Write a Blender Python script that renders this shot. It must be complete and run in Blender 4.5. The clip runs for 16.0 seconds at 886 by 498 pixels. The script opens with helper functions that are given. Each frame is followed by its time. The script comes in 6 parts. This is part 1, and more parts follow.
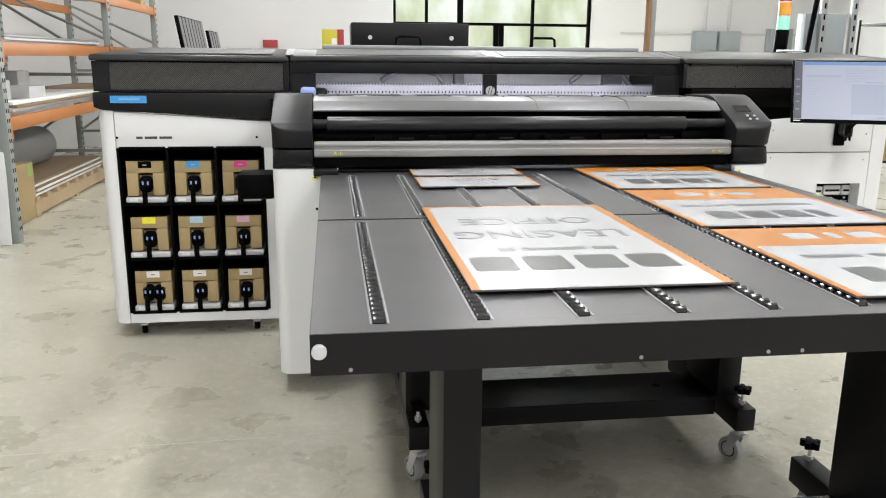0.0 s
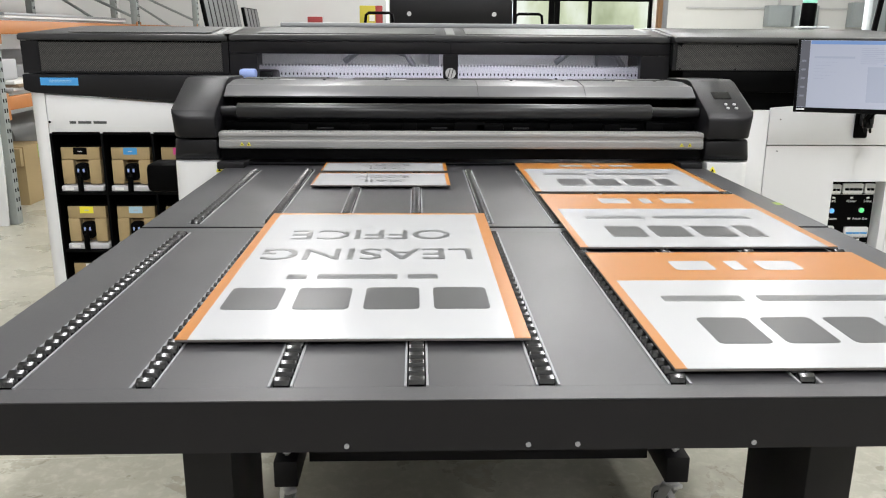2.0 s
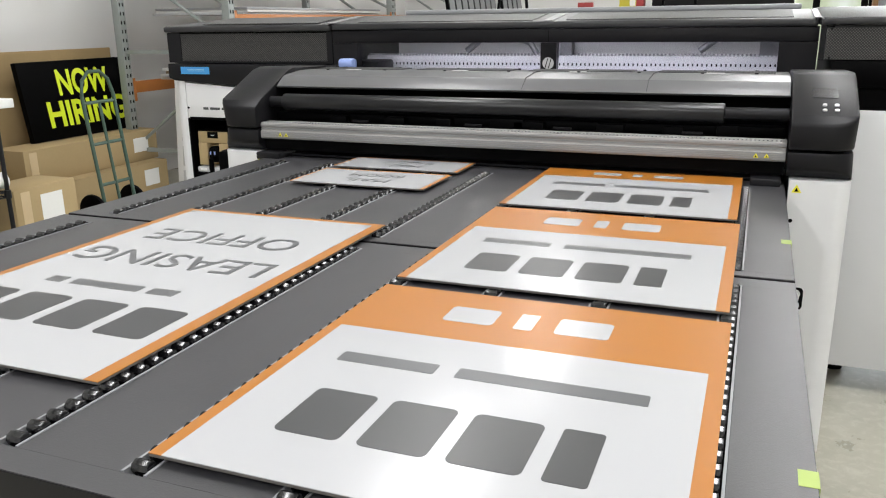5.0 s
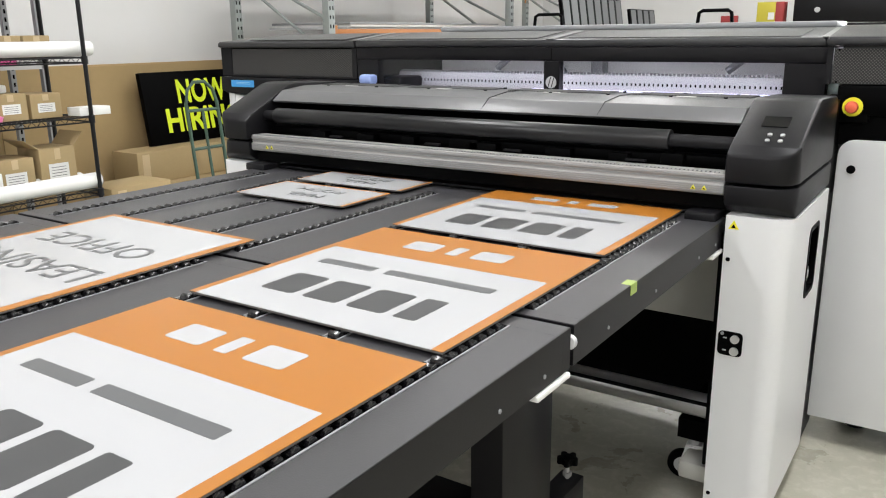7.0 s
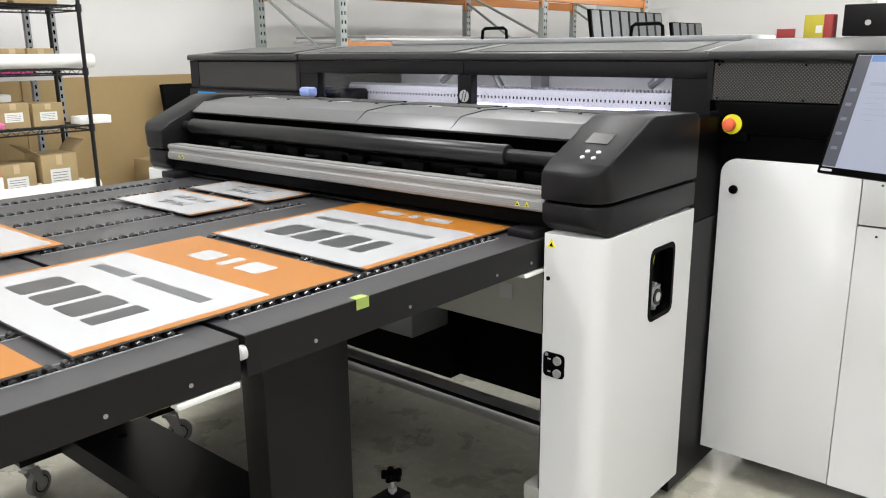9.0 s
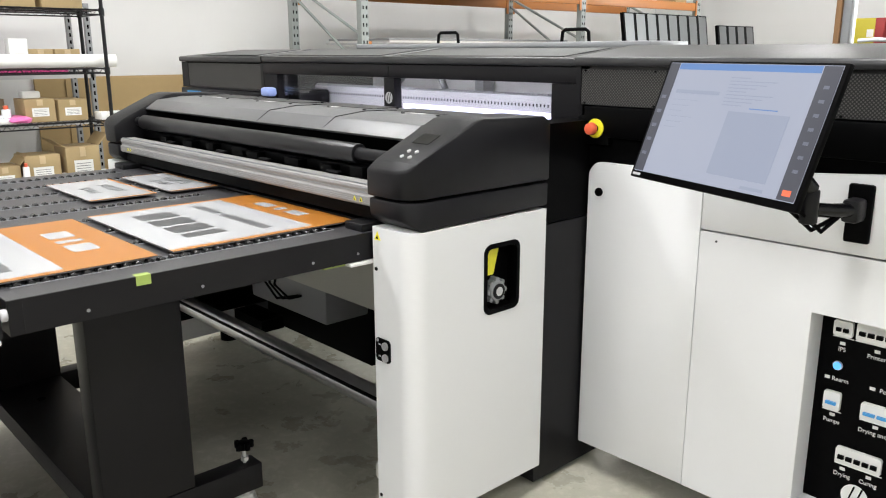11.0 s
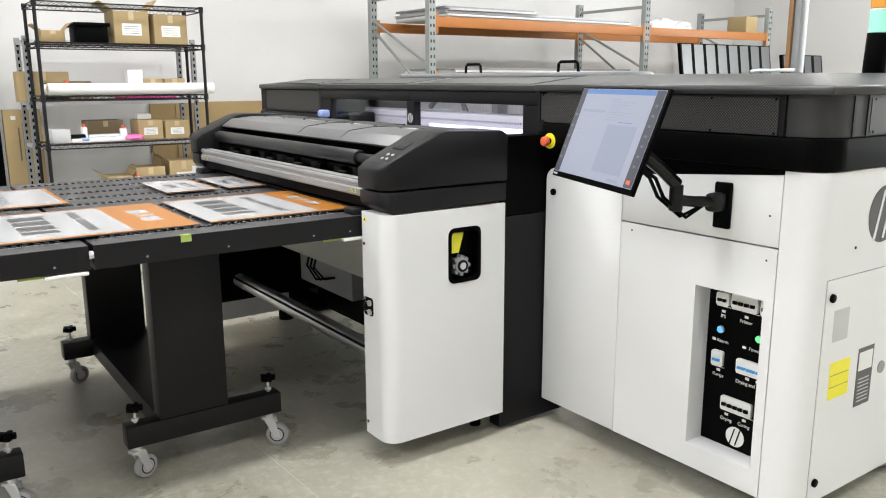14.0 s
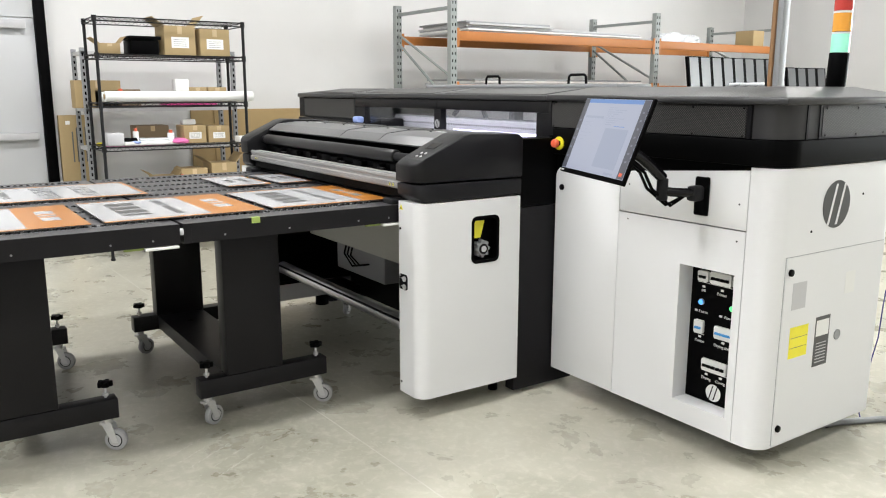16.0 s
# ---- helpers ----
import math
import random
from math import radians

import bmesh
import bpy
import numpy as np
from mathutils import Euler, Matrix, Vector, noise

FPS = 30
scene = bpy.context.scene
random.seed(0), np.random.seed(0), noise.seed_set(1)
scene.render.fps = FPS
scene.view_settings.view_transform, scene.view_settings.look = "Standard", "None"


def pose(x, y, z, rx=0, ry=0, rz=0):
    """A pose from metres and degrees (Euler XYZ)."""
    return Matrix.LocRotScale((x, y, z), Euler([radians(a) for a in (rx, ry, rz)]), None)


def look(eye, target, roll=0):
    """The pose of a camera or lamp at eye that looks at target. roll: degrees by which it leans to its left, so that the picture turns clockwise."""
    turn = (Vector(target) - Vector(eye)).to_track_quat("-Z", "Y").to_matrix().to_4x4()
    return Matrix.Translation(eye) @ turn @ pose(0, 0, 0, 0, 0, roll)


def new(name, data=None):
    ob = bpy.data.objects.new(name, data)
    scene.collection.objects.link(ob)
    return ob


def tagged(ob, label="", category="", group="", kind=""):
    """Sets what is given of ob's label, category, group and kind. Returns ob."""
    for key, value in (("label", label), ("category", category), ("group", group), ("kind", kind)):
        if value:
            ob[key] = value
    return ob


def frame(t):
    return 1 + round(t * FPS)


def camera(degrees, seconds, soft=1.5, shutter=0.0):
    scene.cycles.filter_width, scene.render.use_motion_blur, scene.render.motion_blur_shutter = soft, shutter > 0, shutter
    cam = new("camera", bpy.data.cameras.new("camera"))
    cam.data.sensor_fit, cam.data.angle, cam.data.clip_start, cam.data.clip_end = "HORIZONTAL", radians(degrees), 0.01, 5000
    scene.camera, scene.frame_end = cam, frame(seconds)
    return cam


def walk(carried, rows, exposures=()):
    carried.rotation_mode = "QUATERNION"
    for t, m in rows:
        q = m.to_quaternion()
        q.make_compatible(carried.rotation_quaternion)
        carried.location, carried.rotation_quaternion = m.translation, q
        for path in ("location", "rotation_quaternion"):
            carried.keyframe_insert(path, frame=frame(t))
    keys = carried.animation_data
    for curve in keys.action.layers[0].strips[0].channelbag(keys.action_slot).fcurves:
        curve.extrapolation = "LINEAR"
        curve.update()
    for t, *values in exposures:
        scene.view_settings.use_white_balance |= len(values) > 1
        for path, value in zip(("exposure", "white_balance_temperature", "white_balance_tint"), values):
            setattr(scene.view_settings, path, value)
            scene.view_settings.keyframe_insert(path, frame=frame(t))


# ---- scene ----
cam = camera(58.0, 16.0, soft=1.1)
PATH = [
    (0, (-0.384, -0.61, 1.431), (-0.114, 1.316, 0.966), 0.5),
    (0.5, (-0.257, -0.548, 1.438), (-0.022, 1.379, 0.957), 0.5),
    (1, (-0.117, -0.427, 1.438), (0.069, 1.501, 0.942), 0.3),
    (1.5, (0.047, -0.332, 1.443), (0.181, 1.597, 0.932), 0.1),
    (2, (0.273, -0.277, 1.445), (0.339, 1.652, 0.925), 0.4),
    (2.5, (0.465, -0.246, 1.444), (0.421, 1.682, 0.914), 0.5),
    (3, (0.627, -0.157, 1.433), (0.463, 1.764, 0.899), 0.1),
    (5.5, (1.448, 0.226, 1.451), (0.63, 1.968, 0.906), -0.7),
    (6, (1.645, 0.291, 1.465), (0.728, 1.985, 0.928), -0.6),
    (6.5, (1.796, 0.369, 1.464), (0.795, 2.018, 0.937), -0.6),
    (7, (1.901, 0.51, 1.456), (0.827, 2.116, 0.94), -0.6),
    (7.5, (2.035, 0.614, 1.466), (0.901, 2.183, 0.963), -0.7),
    (8, (2.233, 0.715, 1.468), (1.051, 2.251, 0.977), -0.7),
    (8.5, (2.383, 0.818, 1.461), (1.162, 2.326, 0.976), -0.5),
    (9, (2.489, 0.946, 1.451), (1.233, 2.425, 0.967), -0.5),
    (9.5, (2.615, 1.037, 1.457), (1.325, 2.488, 0.975), -0.5),
    (10, (2.805, 1.129, 1.462), (1.48, 2.547, 0.979), -0.4),
    (12.5, (3.488, 1.494, 1.453), (1.934, 2.67, 1.006), -0.2),
    (13, (3.635, 1.388, 1.463), (2.06, 2.544, 1.034), -0.4),
    (13.5, (3.793, 1.306, 1.471), (2.204, 2.446, 1.05), -0.4),
    (14, (3.958, 1.225, 1.458), (2.359, 2.353, 1.045), -0.2),
    (14.5, (4.064, 1.104, 1.464), (2.46, 2.226, 1.055), -0.1),
    (15, (4.155, 0.996, 1.465), (2.543, 2.111, 1.065), 0.0),
    (15.5, (4.258, 0.93, 1.474), (2.64, 2.038, 1.079), 0.1),
    (16, (4.384, 0.878, 1.463), (2.759, 1.977, 1.072), 0.1),
]
walk(cam, [(t, look(eye, target, roll)) for t, eye, target, roll in PATH], exposures=[(0.0, 0.05), (1.0, 0.03), (2.0, -0.07), (3.0, -0.15), (5.5, -0.2), (7.0, -0.05), (8.5, 0.07), (12.5, 0.16), (16.0, 0.08)])

# ---- world and light ----
world = bpy.data.worlds.new("world")
scene.world = world
world.use_nodes = True
_bg = world.node_tree.nodes["Background"]
_sky = world.node_tree.nodes.new("ShaderNodeTexSky")
_sky.sky_type, _sky.sun_disc = "NISHITA", False
_sky.sun_elevation, _sky.sun_rotation = radians(40), radians(30)
world.node_tree.links.new(_sky.outputs[0], _bg.inputs[0])
_bg.inputs[1].default_value = 0.12


def area_lamp(name, m, sx, sy, watts, col):
    li = bpy.data.lights.new(name, "AREA")
    li.shape, li.size, li.size_y, li.energy, li.color = "RECTANGLE", sx, sy, watts, col
    ob = new(name, li)
    ob.matrix_basis = m
    return ob


# the sky's light in the window of the end wall
area_lamp("window_light", look((3.1, 14.05, 2.0), (2.4, 4.0, 0.2)), 2.8, 2.6, 650, (0.95, 1.0, 1.02))
CEIL = 5.2
LIGHT_ROWS = [(x, y) for x in (-1.3, 2.1, 5.4) for y in (-3.2, 2.2, 6.4, 10.6)]
for lx, ly in LIGHT_ROWS:
    watts = {-1.3: 112 if ly < 4 else 58, 2.1: 118 if ly < 4 else 92, 5.4: 64 if ly < 8 else 40}[lx] * (1.5 if ly < 0 else 1.0)
    area_lamp("high_bay_light", look((lx, ly, CEIL - 0.42), (lx, ly + 0.001, 0)), 0.45, 2.4, watts, (0.97, 0.975, 1.0))


# ---- materials ----
def mat(name, col, rough=0.5, metal=0.0, grain=0.06, scale=40.0, bump=0.0, col2=None, big=1.5, rvar=0.0, coat=0.0, emit=0.0, spec=None):
    """Principled surface with a fine grain and a broad variation, bump in metres."""
    m = bpy.data.materials.new(name)
    m.use_nodes = True
    nt = m.node_tree
    b = nt.nodes["Principled BSDF"]
    b.inputs["Roughness"].default_value, b.inputs["Metallic"].default_value = rough, metal
    b.inputs["Coat Weight"].default_value = coat
    if spec is not None:
        b.inputs["Specular IOR Level"].default_value = spec
    tc = nt.nodes.new("ShaderNodeTexCoord")
    n1 = nt.nodes.new("ShaderNodeTexNoise")
    n1.inputs["Scale"].default_value, n1.inputs["Detail"].default_value = scale, 4
    n2 = nt.nodes.new("ShaderNodeTexNoise")
    n2.inputs["Scale"].default_value, n2.inputs["Detail"].default_value = big, 5
    for n in (n1, n2):
        nt.links.new(tc.outputs["Object"], n.inputs["Vector"])
    c2 = col2 or tuple(c * (1 - 2.2 * grain) for c in col)
    ramp = nt.nodes.new("ShaderNodeMix")
    ramp.data_type = "RGBA"
    ramp.inputs[6].default_value, ramp.inputs[7].default_value = (*c2, 1), (*col, 1)
    add = nt.nodes.new("ShaderNodeMath")
    add.operation = "MULTIPLY_ADD"
    add.inputs[1].default_value = 0.5
    half = nt.nodes.new("ShaderNodeMath")
    half.operation = "MULTIPLY"
    half.inputs[1].default_value = 0.5
    nt.links.new(n2.outputs[0], half.inputs[0])
    nt.links.new(n1.outputs[0], add.inputs[0])
    nt.links.new(half.outputs[0], add.inputs[2])
    nt.links.new(add.outputs[0], ramp.inputs[0])
    nt.links.new(ramp.outputs[2], b.inputs["Base Color"])
    if rvar:
        r = nt.nodes.new("ShaderNodeMapRange")
        r.inputs["To Min"].default_value, r.inputs["To Max"].default_value = max(rough - rvar, 0.03), min(rough + rvar, 1)
        nt.links.new(add.outputs[0], r.inputs[0])
        nt.links.new(r.outputs[0], b.inputs["Roughness"])
    if bump:
        bp = nt.nodes.new("ShaderNodeBump")
        bp.inputs["Distance"].default_value, bp.inputs["Strength"].default_value = bump, 0.6
        nt.links.new(n1.outputs[0], bp.inputs["Height"])
        nt.links.new(bp.outputs[0], b.inputs["Normal"])
    if emit:
        nt.links.new(ramp.outputs[2], b.inputs["Emission Color"])
        b.inputs["Emission Strength"].default_value = emit
    return m


M = {}
M["char"] = mat("charcoal_moulded_plastic", (0.0085, 0.0083, 0.0096), 0.4, 0, 0.1, 900, 0.0002, rvar=0.06, spec=0.2)
M["char2"] = mat("dark_painted_steel", (0.0085, 0.008, 0.0095), 0.4, 0, 0.15, 500, 0.0001, rvar=0.1, spec=0.2)
M["deck"] = mat("table_powder_coat", (0.05, 0.049, 0.053), 0.36, 0, 0.16, 420, 0.0003, rvar=0.16, big=3.5, spec=0.55)
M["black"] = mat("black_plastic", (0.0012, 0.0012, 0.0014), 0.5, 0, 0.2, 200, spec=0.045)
M["gloss"] = mat("glossy_black_roller", (0.004, 0.004, 0.005), 0.2, 0, 0.2, 60, rvar=0.08, spec=0.3)
M["white"] = mat("white_painted_panel", (0.7, 0.703, 0.71), 0.38, 0, 0.012, 500, 0.0001, rvar=0.06)
M["alu"] = mat("brushed_aluminium", (0.36, 0.352, 0.342), 0.55, 0.2, 0.12, 420, 0.0002, rvar=0.1)
M["tube"] = mat("anodised_tube", (0.55, 0.55, 0.56), 0.3, 0.85, 0.06, 120, rvar=0.05)
M["chrome"] = mat("zinc_plated_steel", (0.66, 0.66, 0.67), 0.32, 0.6, 0.1, 60)
M["grey"] = mat("grey_plastic", (0.26, 0.265, 0.275), 0.45, 0, 0.05, 200)
M["lgrey"] = mat("light_grey_plastic", (0.5, 0.5, 0.51), 0.45, 0, 0.05, 200)
M["rubber"] = mat("grey_rubber", (0.36, 0.36, 0.365), 0.7, 0, 0.08, 150)
M["orange"] = mat("orange_print", (0.375, 0.145, 0.022), 0.32, 0, 0.04, 300, rvar=0.05, spec=0.4)
M["sign"] = mat("white_sign_sheet", (0.41, 0.415, 0.424), 0.2, 0, 0.012, 200, rvar=0.05)
M["ink"] = mat("dark_grey_print", (0.05, 0.051, 0.053), 0.32, 0, 0.04, 300)
M["ink2"] = mat("grey_print", (0.1, 0.103, 0.107), 0.32, 0, 0.04, 300)
M["signedge"] = mat("sheet_edge", (0.12, 0.11, 0.1), 0.5)
M["card"] = mat("cardboard", (0.4, 0.295, 0.15), 0.85, 0, 0.08, 60, 0.0005, rvar=0.05, big=3)
M["kraft"] = mat("kraft_board", (0.39, 0.275, 0.13), 0.8, 0, 0.07, 20, 0.0004, big=0.8)
M["tape"] = mat("packing_tape", (0.55, 0.42, 0.25), 0.3, 0, 0.05, 40)
M["blue"] = mat("blue_label", (0.05, 0.3, 0.66), 0.35)
M["lead"] = mat("dark_blue_sheath", (0.04, 0.04, 0.2), 0.5)
M["bluep"] = mat("pale_blue_plastic", (0.32, 0.42, 0.78), 0.4)
M["yellow"] = mat("yellow_label", (0.86, 0.78, 0.03), 0.45)
M["mustard"] = mat("yellow_carton_print", (0.55, 0.47, 0.04), 0.6, 0, 0.08, 40)
M["maroon"] = mat("red_carton_print", (0.35, 0.04, 0.04), 0.6, 0, 0.08, 40)
M["neon"] = mat("neon_yellow_print", (0.72, 0.85, 0.02), 0.5)
M["green"] = mat("lime_tape", (0.33, 0.43, 0.1), 0.5)
M["red"] = mat("red_button", (0.75, 0.13, 0.06), 0.35)
M["magenta"] = mat("magenta_label", (0.7, 0.05, 0.28), 0.45)
M["lcyan"] = mat("light_cyan_label", (0.42, 0.63, 0.78), 0.45)
M["lmag"] = mat("light_magenta_label", (0.76, 0.42, 0.58), 0.45)
M["paper"] = mat("white_paper", (0.75, 0.75, 0.73), 0.7, 0, 0.03, 60)
M["beige"] = mat("warm_grey_panel", (0.42, 0.415, 0.38), 0.5, 0, 0.04, 200)
M["wall"] = mat("white_wall_paint", (0.645, 0.64, 0.632), 0.75, 0, 0.04, 3, 0.001, big=0.4)
M["ceil"] = mat("ceiling_paint", (0.62, 0.62, 0.6), 0.85, 0, 0.03, 3)
M["rackor"] = mat("orange_rack_paint", (0.44, 0.155, 0.03), 0.5, 0, 0.12, 30, rvar=0.1)
M["rackgr"] = mat("grey_green_rack_paint", (0.29, 0.315, 0.305), 0.5, 0, 0.14, 25, rvar=0.1)
M["wire"] = mat("black_wire", (0.009, 0.009, 0.01), 0.45, 0, 0.1, 60, spec=0.25)
M["truck"] = mat("green_hand_truck_paint", (0.05, 0.1, 0.075), 0.45, 0, 0.1, 60)
M["steel"] = mat("galvanised_steel", (0.3, 0.31, 0.32), 0.5, 0.2, 0.1, 30)
M["rust"] = mat("brown_primed_steel", (0.3, 0.16, 0.07), 0.6, 0, 0.15, 20)
M["wood"] = mat("pallet_wood", (0.5, 0.37, 0.22), 0.8, 0, 0.15, 8, 0.001)
M["mdf"] = mat("brown_board_stack", (0.25, 0.18, 0.11), 0.8, 0, 0.12, 6)
M["door"] = mat("grey_door_paint", (0.5, 0.51, 0.52), 0.5, 0, 0.02, 60)
M["pink"] = mat("pink_plastic_film", (0.72, 0.16, 0.4), 0.4)
M["elec"] = mat("grey_enclosure_paint", (0.3, 0.33, 0.34), 0.5)
M["foil"] = mat("bubble_film", (0.75, 0.77, 0.8), 0.25, 0, 0.1, 12, 0.01)
M["lamp"] = mat("lamp_diffuser", (1.0, 0.96, 0.9), 0.5, emit=6.0)
M["strip"] = mat("lit_strip", (0.8, 0.76, 1.0), 0.5, emit=2.0)
# glow of the added, hidden fill strip in the print bay
M["strip2"] = mat("lit_bay_fill", (0.92, 0.87, 1.0), 0.5, emit=32.0)
M["rollergrey"] = mat("satin_black_roller", (0.01, 0.01, 0.011), 0.3, 0, 0.05, 20, spec=0.35)
M["covergrey"] = mat("satin_grey_cover", (0.115, 0.115, 0.118), 0.32, 0, 0.08, 800, 0.0002, rvar=0.06, spec=0.5)
M["rollers"] = mat("polished_black_roller", (0.008, 0.008, 0.009), 0.2, 0, 0.1, 60, spec=0.7)
M["deckdark"] = mat("spare_panel_coat", (0.018, 0.0175, 0.019), 0.5)
M["plate"] = mat("dark_plate_coat", (0.05, 0.05, 0.053), 0.32, 0, 0.1, 200, spec=0.7)
M["pale"] = mat("pale_floor_scuff", (0.55, 0.54, 0.49), 0.7)
M["ledg"] = mat("green_led", (0.12, 0.9, 0.28), 0.4, emit=0.9)
M["ledb"] = mat("blue_led", (0.1, 0.4, 0.95), 0.4, emit=0.9)
M["towerg"] = mat("lit_green_lens", (0.3, 0.75, 0.55), 0.3, emit=0.35)
M["towero"] = mat("amber_lens", (0.75, 0.33, 0.04), 0.25)
M["towerr"] = mat("red_lens", (0.5, 0.04, 0.03), 0.25)


def glow(name, col, strength):
    """A lit display surface."""
    m = mat(name, (0.02, 0.02, 0.02), 0.3)
    b = m.node_tree.nodes["Principled BSDF"]
    b.inputs["Emission Color"].default_value, b.inputs["Emission Strength"].default_value = (*col, 1), strength
    return m


def mesh_metal(sideways=False):
    """Dark sheet with rows of small round holes."""
    m = mat("perforated_sheet", (0.05, 0.048, 0.047), 0.45, 0.3, 0.1, 100)
    nt = m.node_tree
    b = nt.nodes["Principled BSDF"]
    tc = nt.nodes.new("ShaderNodeTexCoord")
    vo = nt.nodes.new("ShaderNodeTexVoronoi")
    vo.voronoi_dimensions = "2D"
    vo.inputs["Scale"].default_value, vo.inputs["Randomness"].default_value = 140, 0.0
    sp_, cb = nt.nodes.new("ShaderNodeSeparateXYZ"), nt.nodes.new("ShaderNodeCombineXYZ")
    mp = nt.nodes.new("ShaderNodeMapping")
    mp.inputs["Rotation"].default_value = (0.0, 0.0, radians(45))
    nt.links.new(tc.outputs["Object"], sp_.inputs[0])
    nt.links.new(sp_.outputs[1 if sideways else 0], cb.inputs[0])
    nt.links.new(sp_.outputs[2], cb.inputs[1])
    nt.links.new(cb.outputs[0], mp.inputs[0])
    nt.links.new(mp.outputs[0], vo.inputs["Vector"])
    r = nt.nodes.new("ShaderNodeMapRange")
    r.inputs["From Min"].default_value, r.inputs["From Max"].default_value = 0.25, 0.4
    nt.links.new(vo.outputs["Distance"], r.inputs[0])
    mx = nt.nodes.new("ShaderNodeMix")
    mx.data_type = "RGBA"
    mx.inputs[6].default_value, mx.inputs[7].default_value = (0.085, 0.082, 0.08, 1), (0.014, 0.014, 0.014, 1)
    nt.links.new(r.outputs[0], mx.inputs[0])
    nt.links.new(mx.outputs[2], b.inputs["Base Color"])
    return m


M["roof"] = mat("satin_grey_roof", (0.024, 0.024, 0.026), 0.36, 0, 0.1, 700, 0.0002, rvar=0.06, spec=0.5)
M["mesh"] = mesh_metal()
M["mesh_side"] = mesh_metal(True)
M["roofgrey"] = mat("grey_roof_inlay", (0.085, 0.084, 0.084), 0.5, 0.1, 0.2, 700, 0.0003)
M["roofstrip"] = mat("grey_roof_strip", (0.2, 0.2, 0.2), 0.4)


def concrete():
    """Polished warehouse slab: broad olive clouds, pale trowel marks, fine pits."""
    m = mat("polished_concrete", (0.4, 0.385, 0.33), 0.34, 0, 0.1, 90, 0.0003, rvar=0.1)
    nt = m.node_tree
    b = nt.nodes["Principled BSDF"]
    tc = nt.nodes.new("ShaderNodeTexCoord")
    cols = []
    for sc, lo, hi, dist in ((0.8, 0.2, 0.74, 0.2), (3.4, 0.34, 0.86, 0.3), (24.0, 0.48, 0.85, 0.5)):
        n = nt.nodes.new("ShaderNodeTexNoise")
        n.inputs["Scale"].default_value, n.inputs["Detail"].default_value = sc, 8
        n.inputs["Roughness"].default_value, n.inputs["Distortion"].default_value = 0.62, dist
        nt.links.new(tc.outputs["Object"], n.inputs["Vector"])
        r = nt.nodes.new("ShaderNodeMapRange")
        r.inputs["From Min"].default_value, r.inputs["From Max"].default_value = lo, hi
        nt.links.new(n.outputs[0], r.inputs[0])
        cols.append(r)
    prev = None
    for r, (ca, cb) in zip(cols, (((0.175, 0.168, 0.12), (0.47, 0.453, 0.373)), (None, (0.58, 0.565, 0.485)), (None, (0.65, 0.635, 0.56)))):
        mx = nt.nodes.new("ShaderNodeMix")
        mx.data_type = "RGBA"
        if prev is None:
            mx.inputs[6].default_value = (*ca, 1)
            nt.links.new(r.outputs[0], mx.inputs[0])
        else:
            nt.links.new(prev.outputs[2], mx.inputs[6])
            k = nt.nodes.new("ShaderNodeMath")
            k.operation = "MULTIPLY"
            k.inputs[1].default_value = 0.55
            nt.links.new(r.outputs[0], k.inputs[0])
            nt.links.new(k.outputs[0], mx.inputs[0])
        mx.inputs[7].default_value = (*cb, 1)
        prev = mx
    nt.links.new(prev.outputs[2], b.inputs["Base Color"])
    rr = nt.nodes.new("ShaderNodeMapRange")
    rr.inputs["To Min"].default_value, rr.inputs["To Max"].default_value = 0.24, 0.46
    nt.links.new(cols[1].outputs[0], rr.inputs[0])
    nt.links.new(rr.outputs[0], b.inputs["Roughness"])
    return m


M["floor"] = concrete()


def glass_mat():
    m = bpy.data.materials.new("clear_pane")
    m.use_nodes = True
    nt = m.node_tree
    tr, gl = nt.nodes.new("ShaderNodeBsdfTransparent"), nt.nodes.new("ShaderNodeBsdfGlossy")
    tr.inputs[0].default_value = (0.9, 0.92, 0.92, 1)
    gl.inputs["Roughness"].default_value = 0.03
    fr, lw = nt.nodes.new("ShaderNodeMath"), nt.nodes.new("ShaderNodeLayerWeight")
    fr.operation, fr.inputs[1].default_value = "MULTIPLY", 0.3
    lw.inputs["Blend"].default_value = 0.2
    nt.links.new(lw.outputs["Facing"], fr.inputs[0])
    mx = nt.nodes.new("ShaderNodeMixShader")
    nt.links.new(fr.outputs[0], mx.inputs[0])
    nt.links.new(tr.outputs[0], mx.inputs[1])
    nt.links.new(gl.outputs[0], mx.inputs[2])
    nt.links.new(mx.outputs[0], nt.nodes["Material Output"].inputs[0])
    return m


M["glass"] = glass_mat()


